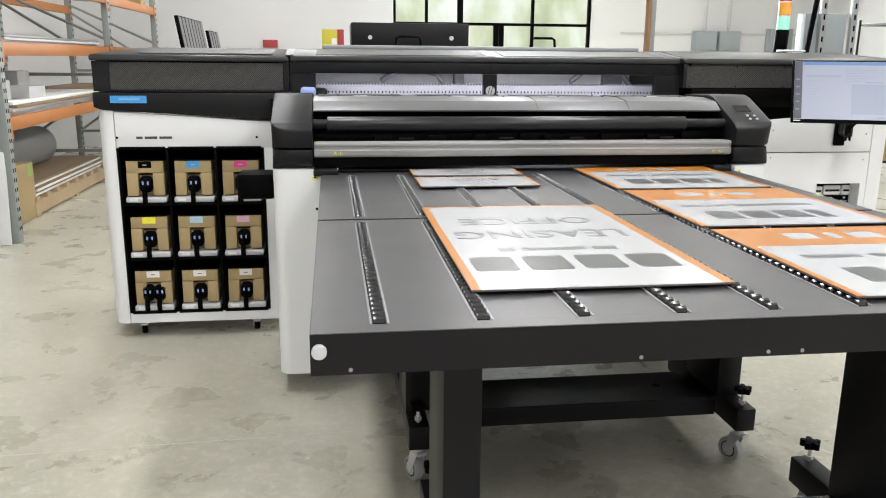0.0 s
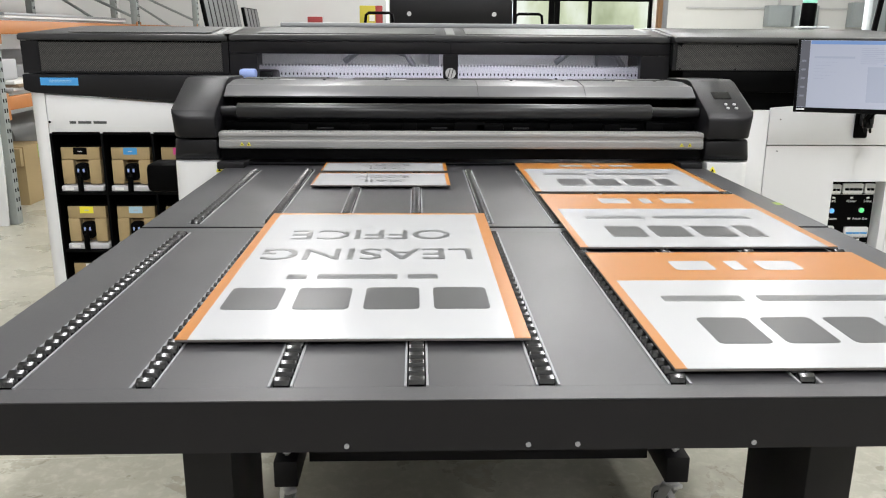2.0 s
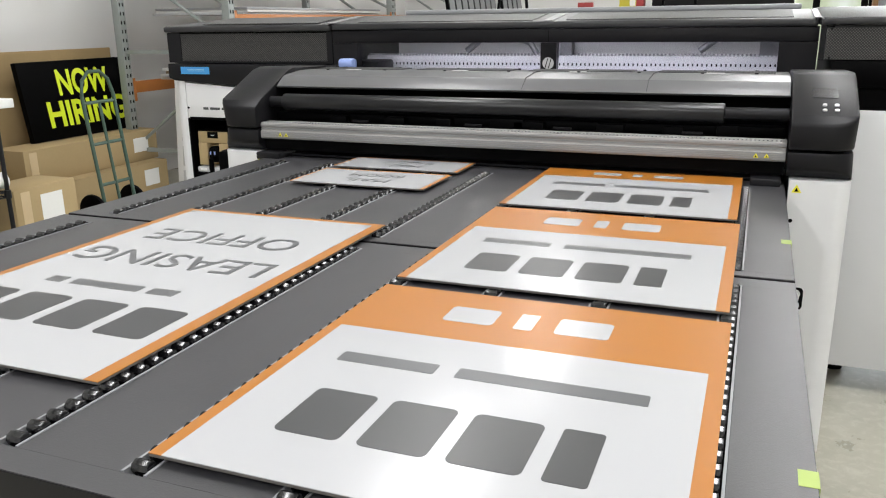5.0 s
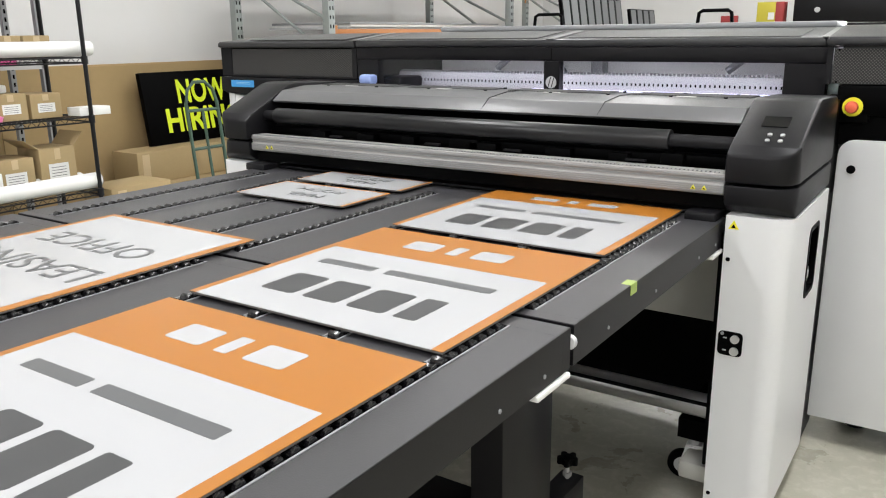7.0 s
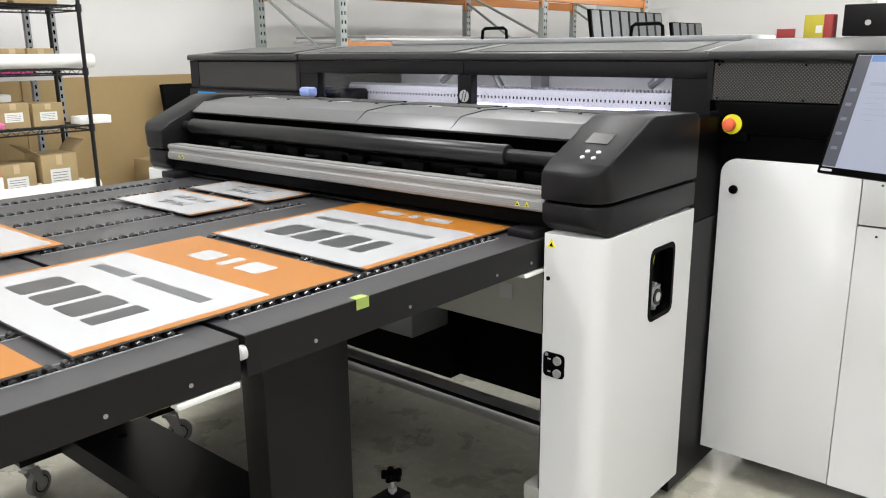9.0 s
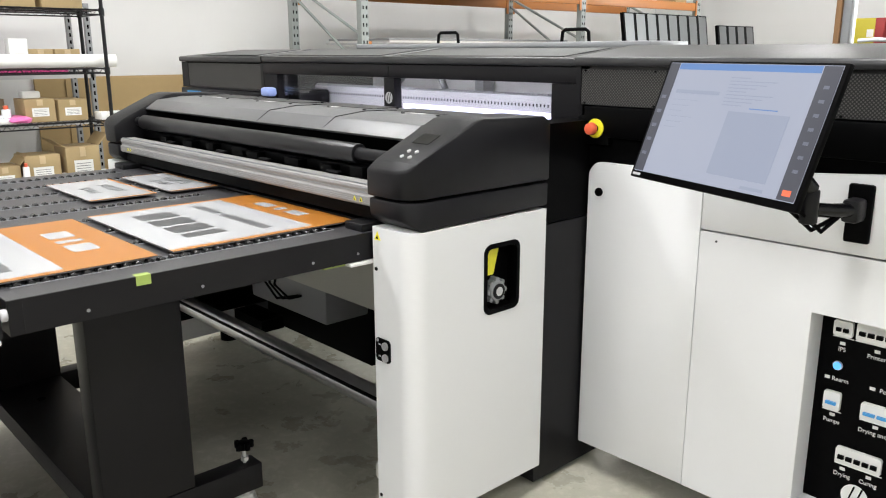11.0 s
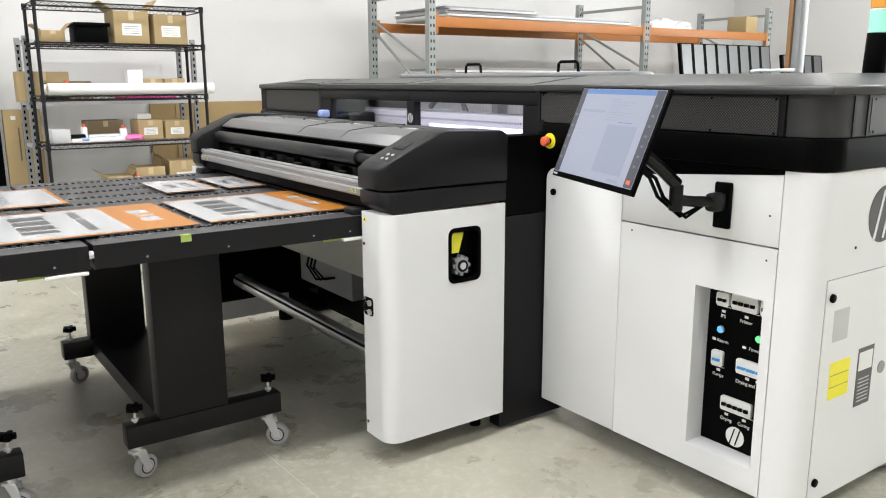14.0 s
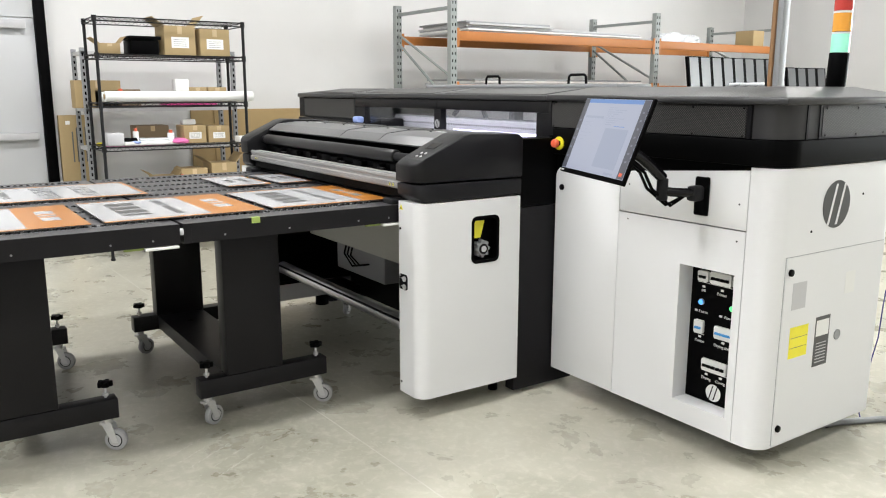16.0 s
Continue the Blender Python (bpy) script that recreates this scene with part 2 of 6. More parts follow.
def woods_mat():
    """Blurred spring trees and bright sky outside the window."""
    m = bpy.data.materials.new("outdoor_backdrop")
    m.use_nodes = True
    nt = m.node_tree
    tc = nt.nodes.new("ShaderNodeTexCoord")
    mp = nt.nodes.new("ShaderNodeMapping")
    mp.inputs["Scale"].default_value = (1.0, 1.0, 0.55)
    n = nt.nodes.new("ShaderNodeTexNoise")
    n.inputs["Scale"].default_value, n.inputs["Detail"].default_value = 0.9, 7
    cr = nt.nodes.new("ShaderNodeValToRGB")
    e = cr.color_ramp.elements
    e[0].position, e[0].color = 0.34, (0.42, 0.46, 0.3, 1)
    e[1].position, e[1].color = 0.66, (0.95, 0.97, 0.9, 1)
    q = e.new(0.5)
    q.color = (0.68, 0.72, 0.52, 1)
    em = nt.nodes.new("ShaderNodeEmission")
    em.inputs[1].default_value = 1.25
    nt.links.new(tc.outputs["Object"], mp.inputs[0])
    nt.links.new(mp.outputs[0], n.inputs["Vector"])
    nt.links.new(n.outputs[0], cr.inputs[0])
    nt.links.new(cr.outputs[0], em.inputs[0])
    nt.links.new(em.outputs[0], nt.nodes["Material Output"].inputs[0])
    return m


M["woods"] = woods_mat()


# ---- mesh helpers ----
def box(bm, x0, x1, y0, y1, z0, z1, bev=0.0, seg=2):
    x0, x1 = sorted((x0, x1))
    y0, y1 = sorted((y0, y1))
    z0, z1 = sorted((z0, z1))
    r = bmesh.ops.create_cube(bm, size=1, matrix=Matrix.LocRotScale(((x0 + x1) / 2, (y0 + y1) / 2, (z0 + z1) / 2), None, (x1 - x0, y1 - y0, z1 - z0)))
    if bev:
        es = list({e for v in r["verts"] for e in v.link_edges})
        bmesh.ops.bevel(bm, geom=es, offset=bev, segments=seg, profile=0.5, affect="EDGES")
    return bm


def cyl(bm, p0, p1, r, seg=16, r2=None, bev=0.0):
    p0, p1 = Vector(p0), Vector(p1)
    d = p1 - p0
    m = Matrix.Translation((p0 + p1) / 2) @ d.to_track_quat("Z", "Y").to_matrix().to_4x4()
    res = bmesh.ops.create_cone(bm, cap_ends=True, segments=seg, radius1=r, radius2=r if r2 is None else r2, depth=d.length, matrix=m)
    if bev:
        es = [e for e in {e for v in res["verts"] for e in v.link_edges} if len(e.link_faces) == 2 and any(len(f.verts) > 4 for f in e.link_faces)]
        bmesh.ops.bevel(bm, geom=es, offset=bev, segments=2, profile=0.5, affect="EDGES")
    return bm


def prism(bm, pts, axis, a, b, bev=0.0, seg=2, upright=False):
    """Extrudes a 2D outline along an axis. x: pts are (y, z); y: (x, z); z: (x, y)."""
    def at(p, v):
        return {"x": (v, p[0], p[1]), "y": (p[0], v, p[1]), "z": (p[0], p[1], v)}[axis]
    va = [bm.verts.new(at(p, a)) for p in pts]
    vb = [bm.verts.new(at(p, b)) for p in pts]
    n = len(pts)
    fs = [bm.faces.new(va[::-1]), bm.faces.new(vb)]
    for i in range(n):
        fs.append(bm.faces.new((va[i], va[(i + 1) % n], vb[(i + 1) % n], vb[i])))
    bmesh.ops.recalc_face_normals(bm, faces=fs)
    if bev:
        es = list({e for f in fs for e in f.edges})
        bmesh.ops.bevel(bm, geom=es, offset=bev, segments=seg, profile=0.5, affect="EDGES")
    return bm


def rounded(x0, x1, y0, y1, r, n=5, which=(1, 1, 1, 1)):
    """Outline of a rectangle with round corners, from lower left, anticlockwise."""
    out = []
    for (cx, cy, a0), on in zip(((x0 + r, y0 + r, 180), (x1 - r, y0 + r, 270), (x1 - r, y1 - r, 0), (x0 + r, y1 - r, 90)), which):
        if on:
            out += [(cx + r * math.cos(radians(a0 + 90 * i / n)), cy + r * math.sin(radians(a0 + 90 * i / n))) for i in range(n + 1)]
        else:
            out.append((x0 if cx == x0 + r else x1, y0 if cy == y0 + r else y1))
    return out


def tube(bm, pts, r, seg=8):
    """A bent tube through points, with mitred rings."""
    pts = [Vector(p) for p in pts]
    rings = []
    up = Vector((0.123, 0.456, 0.88))
    for i, p in enumerate(pts):
        d = (pts[min(i + 1, len(pts) - 1)] - pts[max(i - 1, 0)]).normalized()
        s = d.cross(up).normalized()
        t = s.cross(d)
        rings.append([bm.verts.new(p + r * (math.cos(6.28318 * k / seg) * s + math.sin(6.28318 * k / seg) * t)) for k in range(seg)])
    for a, b in zip(rings, rings[1:]):
        for k in range(seg):
            bm.faces.new((a[k], a[(k + 1) % seg], b[(k + 1) % seg], b[k]))
    bm.faces.new(rings[0][::-1])
    bm.faces.new(rings[-1])
    bmesh.ops.recalc_face_normals(bm, faces=bm.faces)
    return bm


def finish(bm, name, material):
    me = bpy.data.meshes.new(name)
    bm.to_mesh(me)
    bm.free()
    me.materials.append(M[material] if isinstance(material, str) else material)
    for p in me.polygons:
        p.use_smooth = True
    me.set_sharp_from_angle(angle=radians(38))
    return me


def thing(name, base, label, category, group=""):
    ob = new(name)
    ob.matrix_basis = base if isinstance(base, Matrix) else Matrix.Translation(base)
    ob.empty_display_size = 0.05
    return tagged(ob, label, category, group)


def part(name, bm, material, parent, label=""):
    ob = new(name, finish(bm, name, material))
    ob.parent = parent
    if parent.type == "EMPTY":
        ob.matrix_parent_inverse = parent.matrix_basis.inverted()
    if label:
        tagged(ob, label)
    return ob


def solid(name, bm, material, label, category, group="", kind=""):
    """A thing of one mesh."""
    return tagged(new(name, finish(bm, name, material)), label, category, group, kind)


def bx(name, parent, material, *c, bev=0.0, label=""):
    return part(name, box(bmesh.new(), *c, bev=bev), material, parent, label)


def cy(name, parent, material, p0, p1, r, seg=16, r2=None, bev=0.0, label=""):
    return part(name, cyl(bmesh.new(), p0, p1, r, seg, r2, bev), material, parent, label)


def words(name, text, size, m, material, parent=None, label="", depth=0.0006, width=None, bold=0.0):
    """Lettering as a mesh, centred on the pose m; width stretches it to that length."""
    cu = bpy.data.curves.new(name, "FONT")
    cu.body, cu.size, cu.align_x, cu.align_y, cu.extrude, cu.offset = text, size, "CENTER", "CENTER", depth, bold
    ob = new(name, cu)
    bpy.context.view_layer.update()
    me = bpy.data.meshes.new_from_object(ob.evaluated_get(bpy.context.evaluated_depsgraph_get()))
    bpy.data.objects.remove(ob)
    if width:
        xs = [v.co.x for v in me.vertices]
        me.transform(Matrix.Diagonal((width / (max(xs) - min(xs)), 1, 1, 1)))
    me.transform(m)
    me.materials.clear()
    me.materials.append(M[material])
    out = new(name, me)
    if parent:
        out.parent = parent
        if parent.type == "EMPTY":
            out.matrix_parent_inverse = parent.matrix_basis.inverted()
    if label:
        tagged(out, label)
    return out


# ---- large structure ----
WX0, WX1, WY0, WY1 = -4.35, 9.0, -6.0, 14.2
JOG_X, JOG_Y = -0.2, 12.9
tagged(new("floor", finish(box(bmesh.new(), WX0 - 0.2, WX1 + 0.2, WY0 - 0.2, WY1 + 0.2, -0.2, 0), "floor", "floor")), "polished grey-green concrete warehouse floor with pale marks", "floor", kind="structure")
_bm = bmesh.new()
box(_bm, -7.0, 6.5, -0.0016, 0.0016, 0.0002, 0.001)
bmesh.ops.transform(_bm, matrix=pose(2.0, 2.38, 0, 0, 0, 2.0), verts=_bm.verts)
bmesh.ops.bisect_plane(_bm, geom=_bm.verts[:] + _bm.edges[:] + _bm.faces[:], plane_co=(-4.34, 0, 0), plane_no=(-1, 0, 0), clear_outer=True)
solid("floor_joint", _bm, "pale", "pale filled saw-cut joint in the concrete floor", "floor joint", kind="structure")
random.seed(77)
_bm = bmesh.new()
DIRX, DIRY = -0.543, 0.84


def scuff(x, y, ln, w, a):
    """A thin uneven pale stroke on the floor."""
    ca, sa = DIRX * math.cos(a) - DIRY * math.sin(a), DIRX * math.sin(a) + DIRY * math.cos(a)
    n = 5
    side = [[], []]
    for i in range(n):
        u = ln * (i / (n - 1) - 0.5)
        j = random.uniform(-0.6, 0.6) * w
        h = w * random.uniform(0.25, 1.0) * (1 - abs(2 * i / (n - 1) - 1) ** 3 * 0.9)
        for k_, o in ((0, j + h), (1, j - h)):
            side[k_].append(_bm.verts.new((x + u * ca - o * sa, y + u * sa + o * ca, 0.0005)))
    for i in range(n - 1):
        _bm.faces.new((side[0][i], side[1][i], side[1][i + 1], side[0][i + 1]))


for k in range(150):
    if k < 95:
        row = random.choice((-0.12, -0.05, 0.03, 0.1, 0.17))
        u = random.gauss(0, 0.09)
        scuff(1.36 - row * DIRY + u * DIRX, 1.82 + row * DIRX + u * DIRY, random.uniform(0.01, 0.05), random.uniform(0.001, 0.0032), random.gauss(0.1, 0.35))
    elif k < 125:
        scuff(random.gauss(1.69, 0.05), random.gauss(2.45, 0.07), random.uniform(0.008, 0.03), random.uniform(0.001, 0.0025), random.uniform(0, 3))
    else:
        scuff(random.uniform(-2, 3.0), random.uniform(0.3, 3.2), random.uniform(0.004, 0.02), random.uniform(0.001, 0.003), random.uniform(0, 3))
solid("floor_flecks", _bm, "pale", "scattered pale scuffs and flecks on the floor", "flecks", kind="stuff")
solid("ceiling", box(bmesh.new(), WX0 - 0.2, WX1 + 0.2, WY0 - 0.2, WY1 + 0.2, CEIL, CEIL + 0.2), "ceil", "plain pale warehouse ceiling", "ceiling", kind="structure")
solid("wall_west", box(bmesh.new(), WX0 - 0.2, WX0, WY0, WY1, 0, CEIL), "wall", "white painted warehouse wall", "wall", kind="structure")
solid("wall_east", box(bmesh.new(), WX1, WX1 + 0.2, WY0, WY1, 0, CEIL), "wall", "white painted warehouse wall", "wall", kind="structure")
solid("wall_south", box(bmesh.new(), WX0 - 0.2, WX1 + 0.2, WY0 - 0.2, WY0, 0, CEIL), "wall", "white painted warehouse wall", "wall", kind="structure")
solid("wall_jog", box(bmesh.new(), WX0, JOG_X, JOG_Y, WY1, 0, CEIL), "wall", "white painted projecting wall", "wall", kind="structure")
WIN = (0.76, 4.42, 3.2)
_bm = bmesh.new()
box(_bm, JOG_X, WIN[0], WY1, WY1 + 0.2, 0, CEIL)
box(_bm, WIN[1], WX1 + 0.2, WY1, WY1 + 0.2, 0, CEIL)
box(_bm, WIN[0], WIN[1], WY1, WY1 + 0.2, WIN[2], CEIL)
solid("wall_north", _bm, "wall", "white painted end wall with a glazed entrance", "wall", kind="structure")
solid("trim", box(bmesh.new(), 5.0, 9.0, WY1 - 0.03, WY1 - 0.002, 1.9, 1.93), "lgrey", "thin grey conduit line along the end wall", "trim", kind="structure")

win = tagged(new("window_1"), "black framed glazed entrance with double doors and daylight behind", "window", kind="structure")
win.matrix_basis = Matrix.Translation((2.6, WY1 + 0.1, 0))
for x, w in ((0.76, 0.05), (1.34, 0.05), (1.93, 0.1), (3.3, 0.05), (4.37, 0.05)):
    bx("window_frame", win, "black", x, x + w, WY1 + 0.05, WY1 + 0.13, 0, WIN[2])
for x, w in ((2.6, 0.09), (2.7, 0.09)):
    bx("door_stile", win, "black", x, x + w, WY1 + 0.05, WY1 + 0.12, 0.051, 2.009)
for z, xa, xb in ((0.0, 0.81, 4.37), (2.01, 0.81, 4.37), (3.15, 0.81, 4.37)):
    bx("window_frame", win, "black", xa, xb, WY1 + 0.06, WY1 + 0.12, z, z + 0.05)
for x0, x1 in ((0.81, 1.34), (1.39, 1.93), (2.03, 3.3), (3.35, 4.37)):
    g = bx("pane", win, "glass", x0, x1, WY1 + 0.085, WY1 + 0.093, 0.05, 3.15)
    g.visible_shadow = False
solid("backdrop", box(bmesh.new(), -6, 12, 20, 20.1, -0.5, 9), "woods", "blurred spring trees and bright sky outside", "backdrop", kind="structure")

door = tagged(new("door_1"), "pale grey steel exit door with a push bar, closed", "door", kind="structure")
door.matrix_basis = Matrix.Translation((WX0, 1.56, 0))
bx("door_leaf", door, "door", WX0 + 0.003, WX0 + 0.03, 1.06, 2.06, 0.01, 2.12, bev=0.003)
bx("door_frame", door, "black", WX0 + 0.003, WX0 + 0.07, 2.065, 2.16, 0, 2.6, bev=0.004)
bx("door_frame", door, "black", WX0 + 0.003, WX0 + 0.07, 0.96, 1.055, 0, 2.6, bev=0.004)
bx("door_closer", door, "lgrey", WX0 + 0.03, WX0 + 0.1, 1.61, 1.98, 2.02, 2.1, bev=0.008)
bx("push_bar", door, "lgrey", WX0 + 0.035, WX0 + 0.1, 1.16, 2.01, 0.98, 1.05, bev=0.012)
bx("transom", door, "door", WX0 + 0.003, WX0 + 0.025, 1.06, 2.06, 2.13, 2.58)

# ---- the printer ----
FY = 3.51          # front of the cabinets
pr = thing("flatbed_printer", (0.57, 3.9, 0), "large white and charcoal flatbed printer with a glazed print bay", "printer")


def caster(parent, x, y, top, r=0.036, turn=20.0, mat_w="rubber"):
    """Swivel castor: plate, fork, wheel with hub."""
    R = Matrix.Translation((x, y, 0)) @ Matrix.Rotation(radians(turn), 4, "Z")
    bm = bmesh.new()
    cyl(bm, (0, 0, top - 0.02), (0, 0, top), 0.018, 12)
    box(bm, -0.018, 0.018, -0.03, 0.02, top - 0.032, top - 0.02, 0.003)
    for s in (-1, 1):
        prism(bm, [(-0.02, top - 0.025), (0.022, top - 0.025), (0.044, r - 0.01), (0.02, r - 0.01)], "x", s * 0.0165, s * 0.0195)
    bmesh.ops.transform(bm, matrix=R, verts=bm.verts)
    fork = part("caster", bm, "chrome", parent, "zinc swivel castor with a grey wheel")
    bm = bmesh.new()
    cyl(bm, (-0.014, 0.03, r), (0.014, 0.03, r), r, 24, bev=0.005)
    bmesh.ops.transform(bm, matrix=R, verts=bm.verts)
    wheel = part("wheel", bm, mat_w, fork)
    bm = bmesh.new()
    cyl(bm, (-0.0146, 0.03, r), (0.0146, 0.03, r), r * 0.66, 18)
    bmesh.ops.transform(bm, matrix=R, verts=bm.verts)
    part("wheel_ring", bm, "black", fork)
    bm = bmesh.new()
    cyl(bm, (-0.0155, 0.03, r), (0.0155, 0.03, r), r * 0.56, 18)
    bmesh.ops.transform(bm, matrix=R, verts=bm.verts)
    part("hub", bm, "lgrey", fork)
    return fork


def end_cover(x_in, x_out, dy=0.0):
    """Moulded end of the feed unit: two stacked shells with a rounded outer corner."""
    for name, pts, col in (
            ("end_cover", [(2.655, 1.07), (2.655, 1.145), (2.69, 1.17), (2.90, 1.268), (2.94, 1.276), (3.22, 1.268), (3.25, 1.25), (3.25, 1.07)], "char"),
            ("end_base", [(2.70, 0.985), (2.664, 1.012), (2.661, 1.064), (3.245, 1.064), (3.245, 0.99)], "char")):
        bm = bmesh.new()
        prism(bm, [(y + dy if y < 3.0 else y, z) for y, z in pts], "x", x_in, x_out)
        es = [e for e in bm.edges if all(abs(v.co.x - x_out) < 1e-4 and v.co.y < 2.9 for v in e.verts) and abs(e.verts[0].co.z - e.verts[1].co.z) > 0.03 and abs(e.verts[0].co.y - e.verts[1].co.y) < 0.05]
        bmesh.ops.bevel(bm, geom=es, offset=0.07, segments=6, profile=0.5, affect="EDGES")
        bm.edges.ensure_lookup_table()
        es = [e for e in bm.edges if e.is_manifold and e.calc_face_angle(0) > 0.5]
        bmesh.ops.bevel(bm, geom=es, offset=0.008, segments=2, profile=0.5, affect="EDGES")
        yield part(name, bm, col, pr, "charcoal moulded plastic end shell")


ends = list(end_cover(1.356, 1.535, 0.016)) + list(end_cover(-0.46, -0.625, 0.022))
# control keys on the sloped shoulder
SL = math.atan2(0.098, 0.21)
for i, (ux, uy) in enumerate(((0, 0), (0.032, 0), (0, 0.026), (0.032, 0.026))):
    y = 2.727 + uy
    z = 1.17 + (y - 2.706) * math.tan(SL) + 0.003
    bm = bmesh.new()
    cyl(bm, (0, 0, -0.004), (0, 0, 0.0008), 0.0068, 14, 0.006)
    bmesh.ops.transform(bm, matrix=pose(1.445 + ux, y, z, math.degrees(SL), 0, 0), verts=bm.verts)
    part("key", bm, "chrome", ends[0], "small silver key")
bm = bmesh.new()
box(bm, -0.034, 0.034, -0.026, 0.026, 0, 0.0016)
bmesh.ops.transform(bm, matrix=pose(1.447, 2.815, 1.2212, math.degrees(SL), 0, 0), verts=bm.verts)
part("display", bm, "gloss", ends[0], "small dark display")

# cover between the ends: sloped lip, top and seams
bm = bmesh.new()
prism(bm, [(2.83, 1.205), (2.822, 1.213), (2.88, 1.25), (3.0, 1.262), (3.235, 1.258), (3.235, 1.245), (2.9, 1.232)], "x", -0.457, 1.353, 0.003)
cover = part("cover", bm, "covergrey", pr, "satin grey hinged top cover")
for x in (0.51, 0.925):
    part("seam", prism(bmesh.new(), [(2.825, 1.2165), (2.88, 1.2525), (3.0, 1.2645), (3.23, 1.2602), (3.23, 1.2555), (3.0, 1.26), (2.88, 1.248)], "x", x - 0.0008, x + 0.0008), "char", cover)
for x in (-0.35, -0.1, 0.15, 0.4, 0.66, 0.87, 1.08, 1.25):
    for y in (3.04, 3.19):
        cy("screw", cover, "black", (x, y, 1.256), (x, y, 1.2645), 0.006, 8)
for x in (-0.25, 0.2, 0.65, 1.12):
    bx("pocket", cover, "mesh", x - 0.19, x + 0.19, 3.1, 3.215, 1.258, 1.2625)
    bx("tag", cover, "paper", x - 0.03, x + 0.03, 3.062, 3.078, 1.258, 1.2626, label="small white tag")
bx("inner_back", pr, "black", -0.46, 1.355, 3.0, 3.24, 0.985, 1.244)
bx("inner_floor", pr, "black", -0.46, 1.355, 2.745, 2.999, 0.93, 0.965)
cy("feed_roller", pr, "rollergrey", (-0.40, 2.79, 1.158), (1.17, 2.79, 1.158), 0.031, 24, bev=0.004, label="satin dark grey feed roller")
cy("roller_end", pr, "char", (1.17, 2.79, 1.158), (1.355, 2.79, 1.158), 0.02, 16)
cy("roller_end", pr, "char", (-0.46, 2.79, 1.158), (-0.40, 2.79, 1.158), 0.02, 16)
bx("lower_bar", pr, "black", -0.45, 1.35, 2.80, 2.86, 1.088, 1.118, bev=0.004)
random.seed(4)
for x in (-0.2, 0.02, 0.22, 0.42, 0.5, 0.78, 0.99, 1.15):
    bx("pinch_bracket", pr, "black", x, x + random.uniform(0.05, 0.12), 2.765, 2.80, 1.09, 1.118 + random.uniform(-0.006, 0.006), bev=0.003)
for x in (-0.1, 0.33, 0.64, 1.05):
    bx("clamp_tab", pr, "char", x, x + 0.06, 2.75, 2.765, 1.0965, 1.102)
beam = part("feed_beam", prism(bmesh.new(), [(2.70, 1.03), (2.695, 1.036), (2.695, 1.058), (2.702, 1.062), (2.702, 1.072), (2.697, 1.076), (2.698, 1.087), (2.703, 1.09), (2.76, 1.09), (2.76, 1.03)], "x", -0.455, 1.352, 0.001), "alu", pr, "ribbed brushed aluminium feed beam")
for z in (1.038, 1.0435, 1.049, 1.0545, 1.08):
    bx("groove", beam, "grey", -0.455, 1.352, 2.6938, 2.6952, z, z + 0.0017)
bm = bmesh.new()
for i in range(150):
    x = -0.44 + i * 0.0119
    box(bm, x, x + 0.005, 2.7, 2.708, 1.09, 1.0935)
tagged(part("beam_teeth", bm, "grey", beam), kind="stuff")
bx("groove", beam, "grey", -0.455, 1.352, 2.7008, 2.7025, 1.066, 1.069)
# black bar put in as the shade under the feed beam
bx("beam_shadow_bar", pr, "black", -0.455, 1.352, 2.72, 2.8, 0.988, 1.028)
bx("transfer_plate", pr, "char", -0.4, 1.3, 2.74, 2.99, 0.966, 0.972)
bx("side_block", pr, "char", 1.26, 1.345, 2.66, 2.78, 0.957, 0.985, bev=0.006)
bx("side_block", pr, "char", -0.46, -0.36, 2.66, 2.78, 0.957, 0.985, bev=0.006)


def triangle_sign(parent, x, y, z, s):
    bm = bmesh.new()
    prism(bm, [(x - s, z), (x + s, z), (x, z + 1.75 * s)], "y", y - 0.0012, y)
    part("warning_label", bm, "yellow", parent, "yellow warning triangle")
    bm = bmesh.new()
    prism(bm, [(x - 0.45 * s, z + 0.25 * s), (x + 0.45 * s, z + 0.25 * s), (x, z + 1.0 * s)], "y", y - 0.002, y - 0.0012)
    part("warning_mark", bm, "black", parent)


for x in (1.27, 1.3, -0.37, -0.345):
    triangle_sign(beam, x, 2.6936, 1.041, 0.0075)

# pillars
P0, P1 = 2.68, 3.235
RY0, RY1, RZ0, RZ1, RXB_ = 2.967, 3.103, 0.7, 0.897, 1.496
outline = rounded(1.368, 1.538, P0, P1, 0.06, 8, (0, 1, 0, 0))
cut = outline[:-2] + [(1.538, RY0), (RXB_, RY0), (RXB_, RY1), (1.538, RY1)] + outline[-2:]
bm = bmesh.new()
prism(bm, outline, "z", 0.097, RZ0)
prism(bm, cut, "z", RZ0, RZ1)
prism(bm, outline, "z", RZ1, 0.982)
pil = part("pillar", bm, "white", pr, "white rounded steel pillar")
triangle_sign(pil, 1.39, P0, 0.945, 0.014)
for z in (0.86, 0.145):
    cy("screw", pil, "black", (1.382, P0 - 0.002, z), (1.382, P0 + 0.004, z), 0.006, 10)
pl = part("key_plate", prism(bmesh.new(), rounded(1.374, 1.44, 0.585, 0.655, 0.012, 3), "y", P0 - 0.003, P0), "black", pil, "black key plate with two round keys")
for z in (0.636, 0.6):
    cy("key", pl, "chrome", (1.42, P0 - 0.009, z), (1.42, P0 - 0.003, z), 0.012, 16)
    bx("key_mark", pl, "lgrey", 1.388, 1.398, P0 - 0.0036, P0 - 0.003, z - 0.002, z + 0.002)
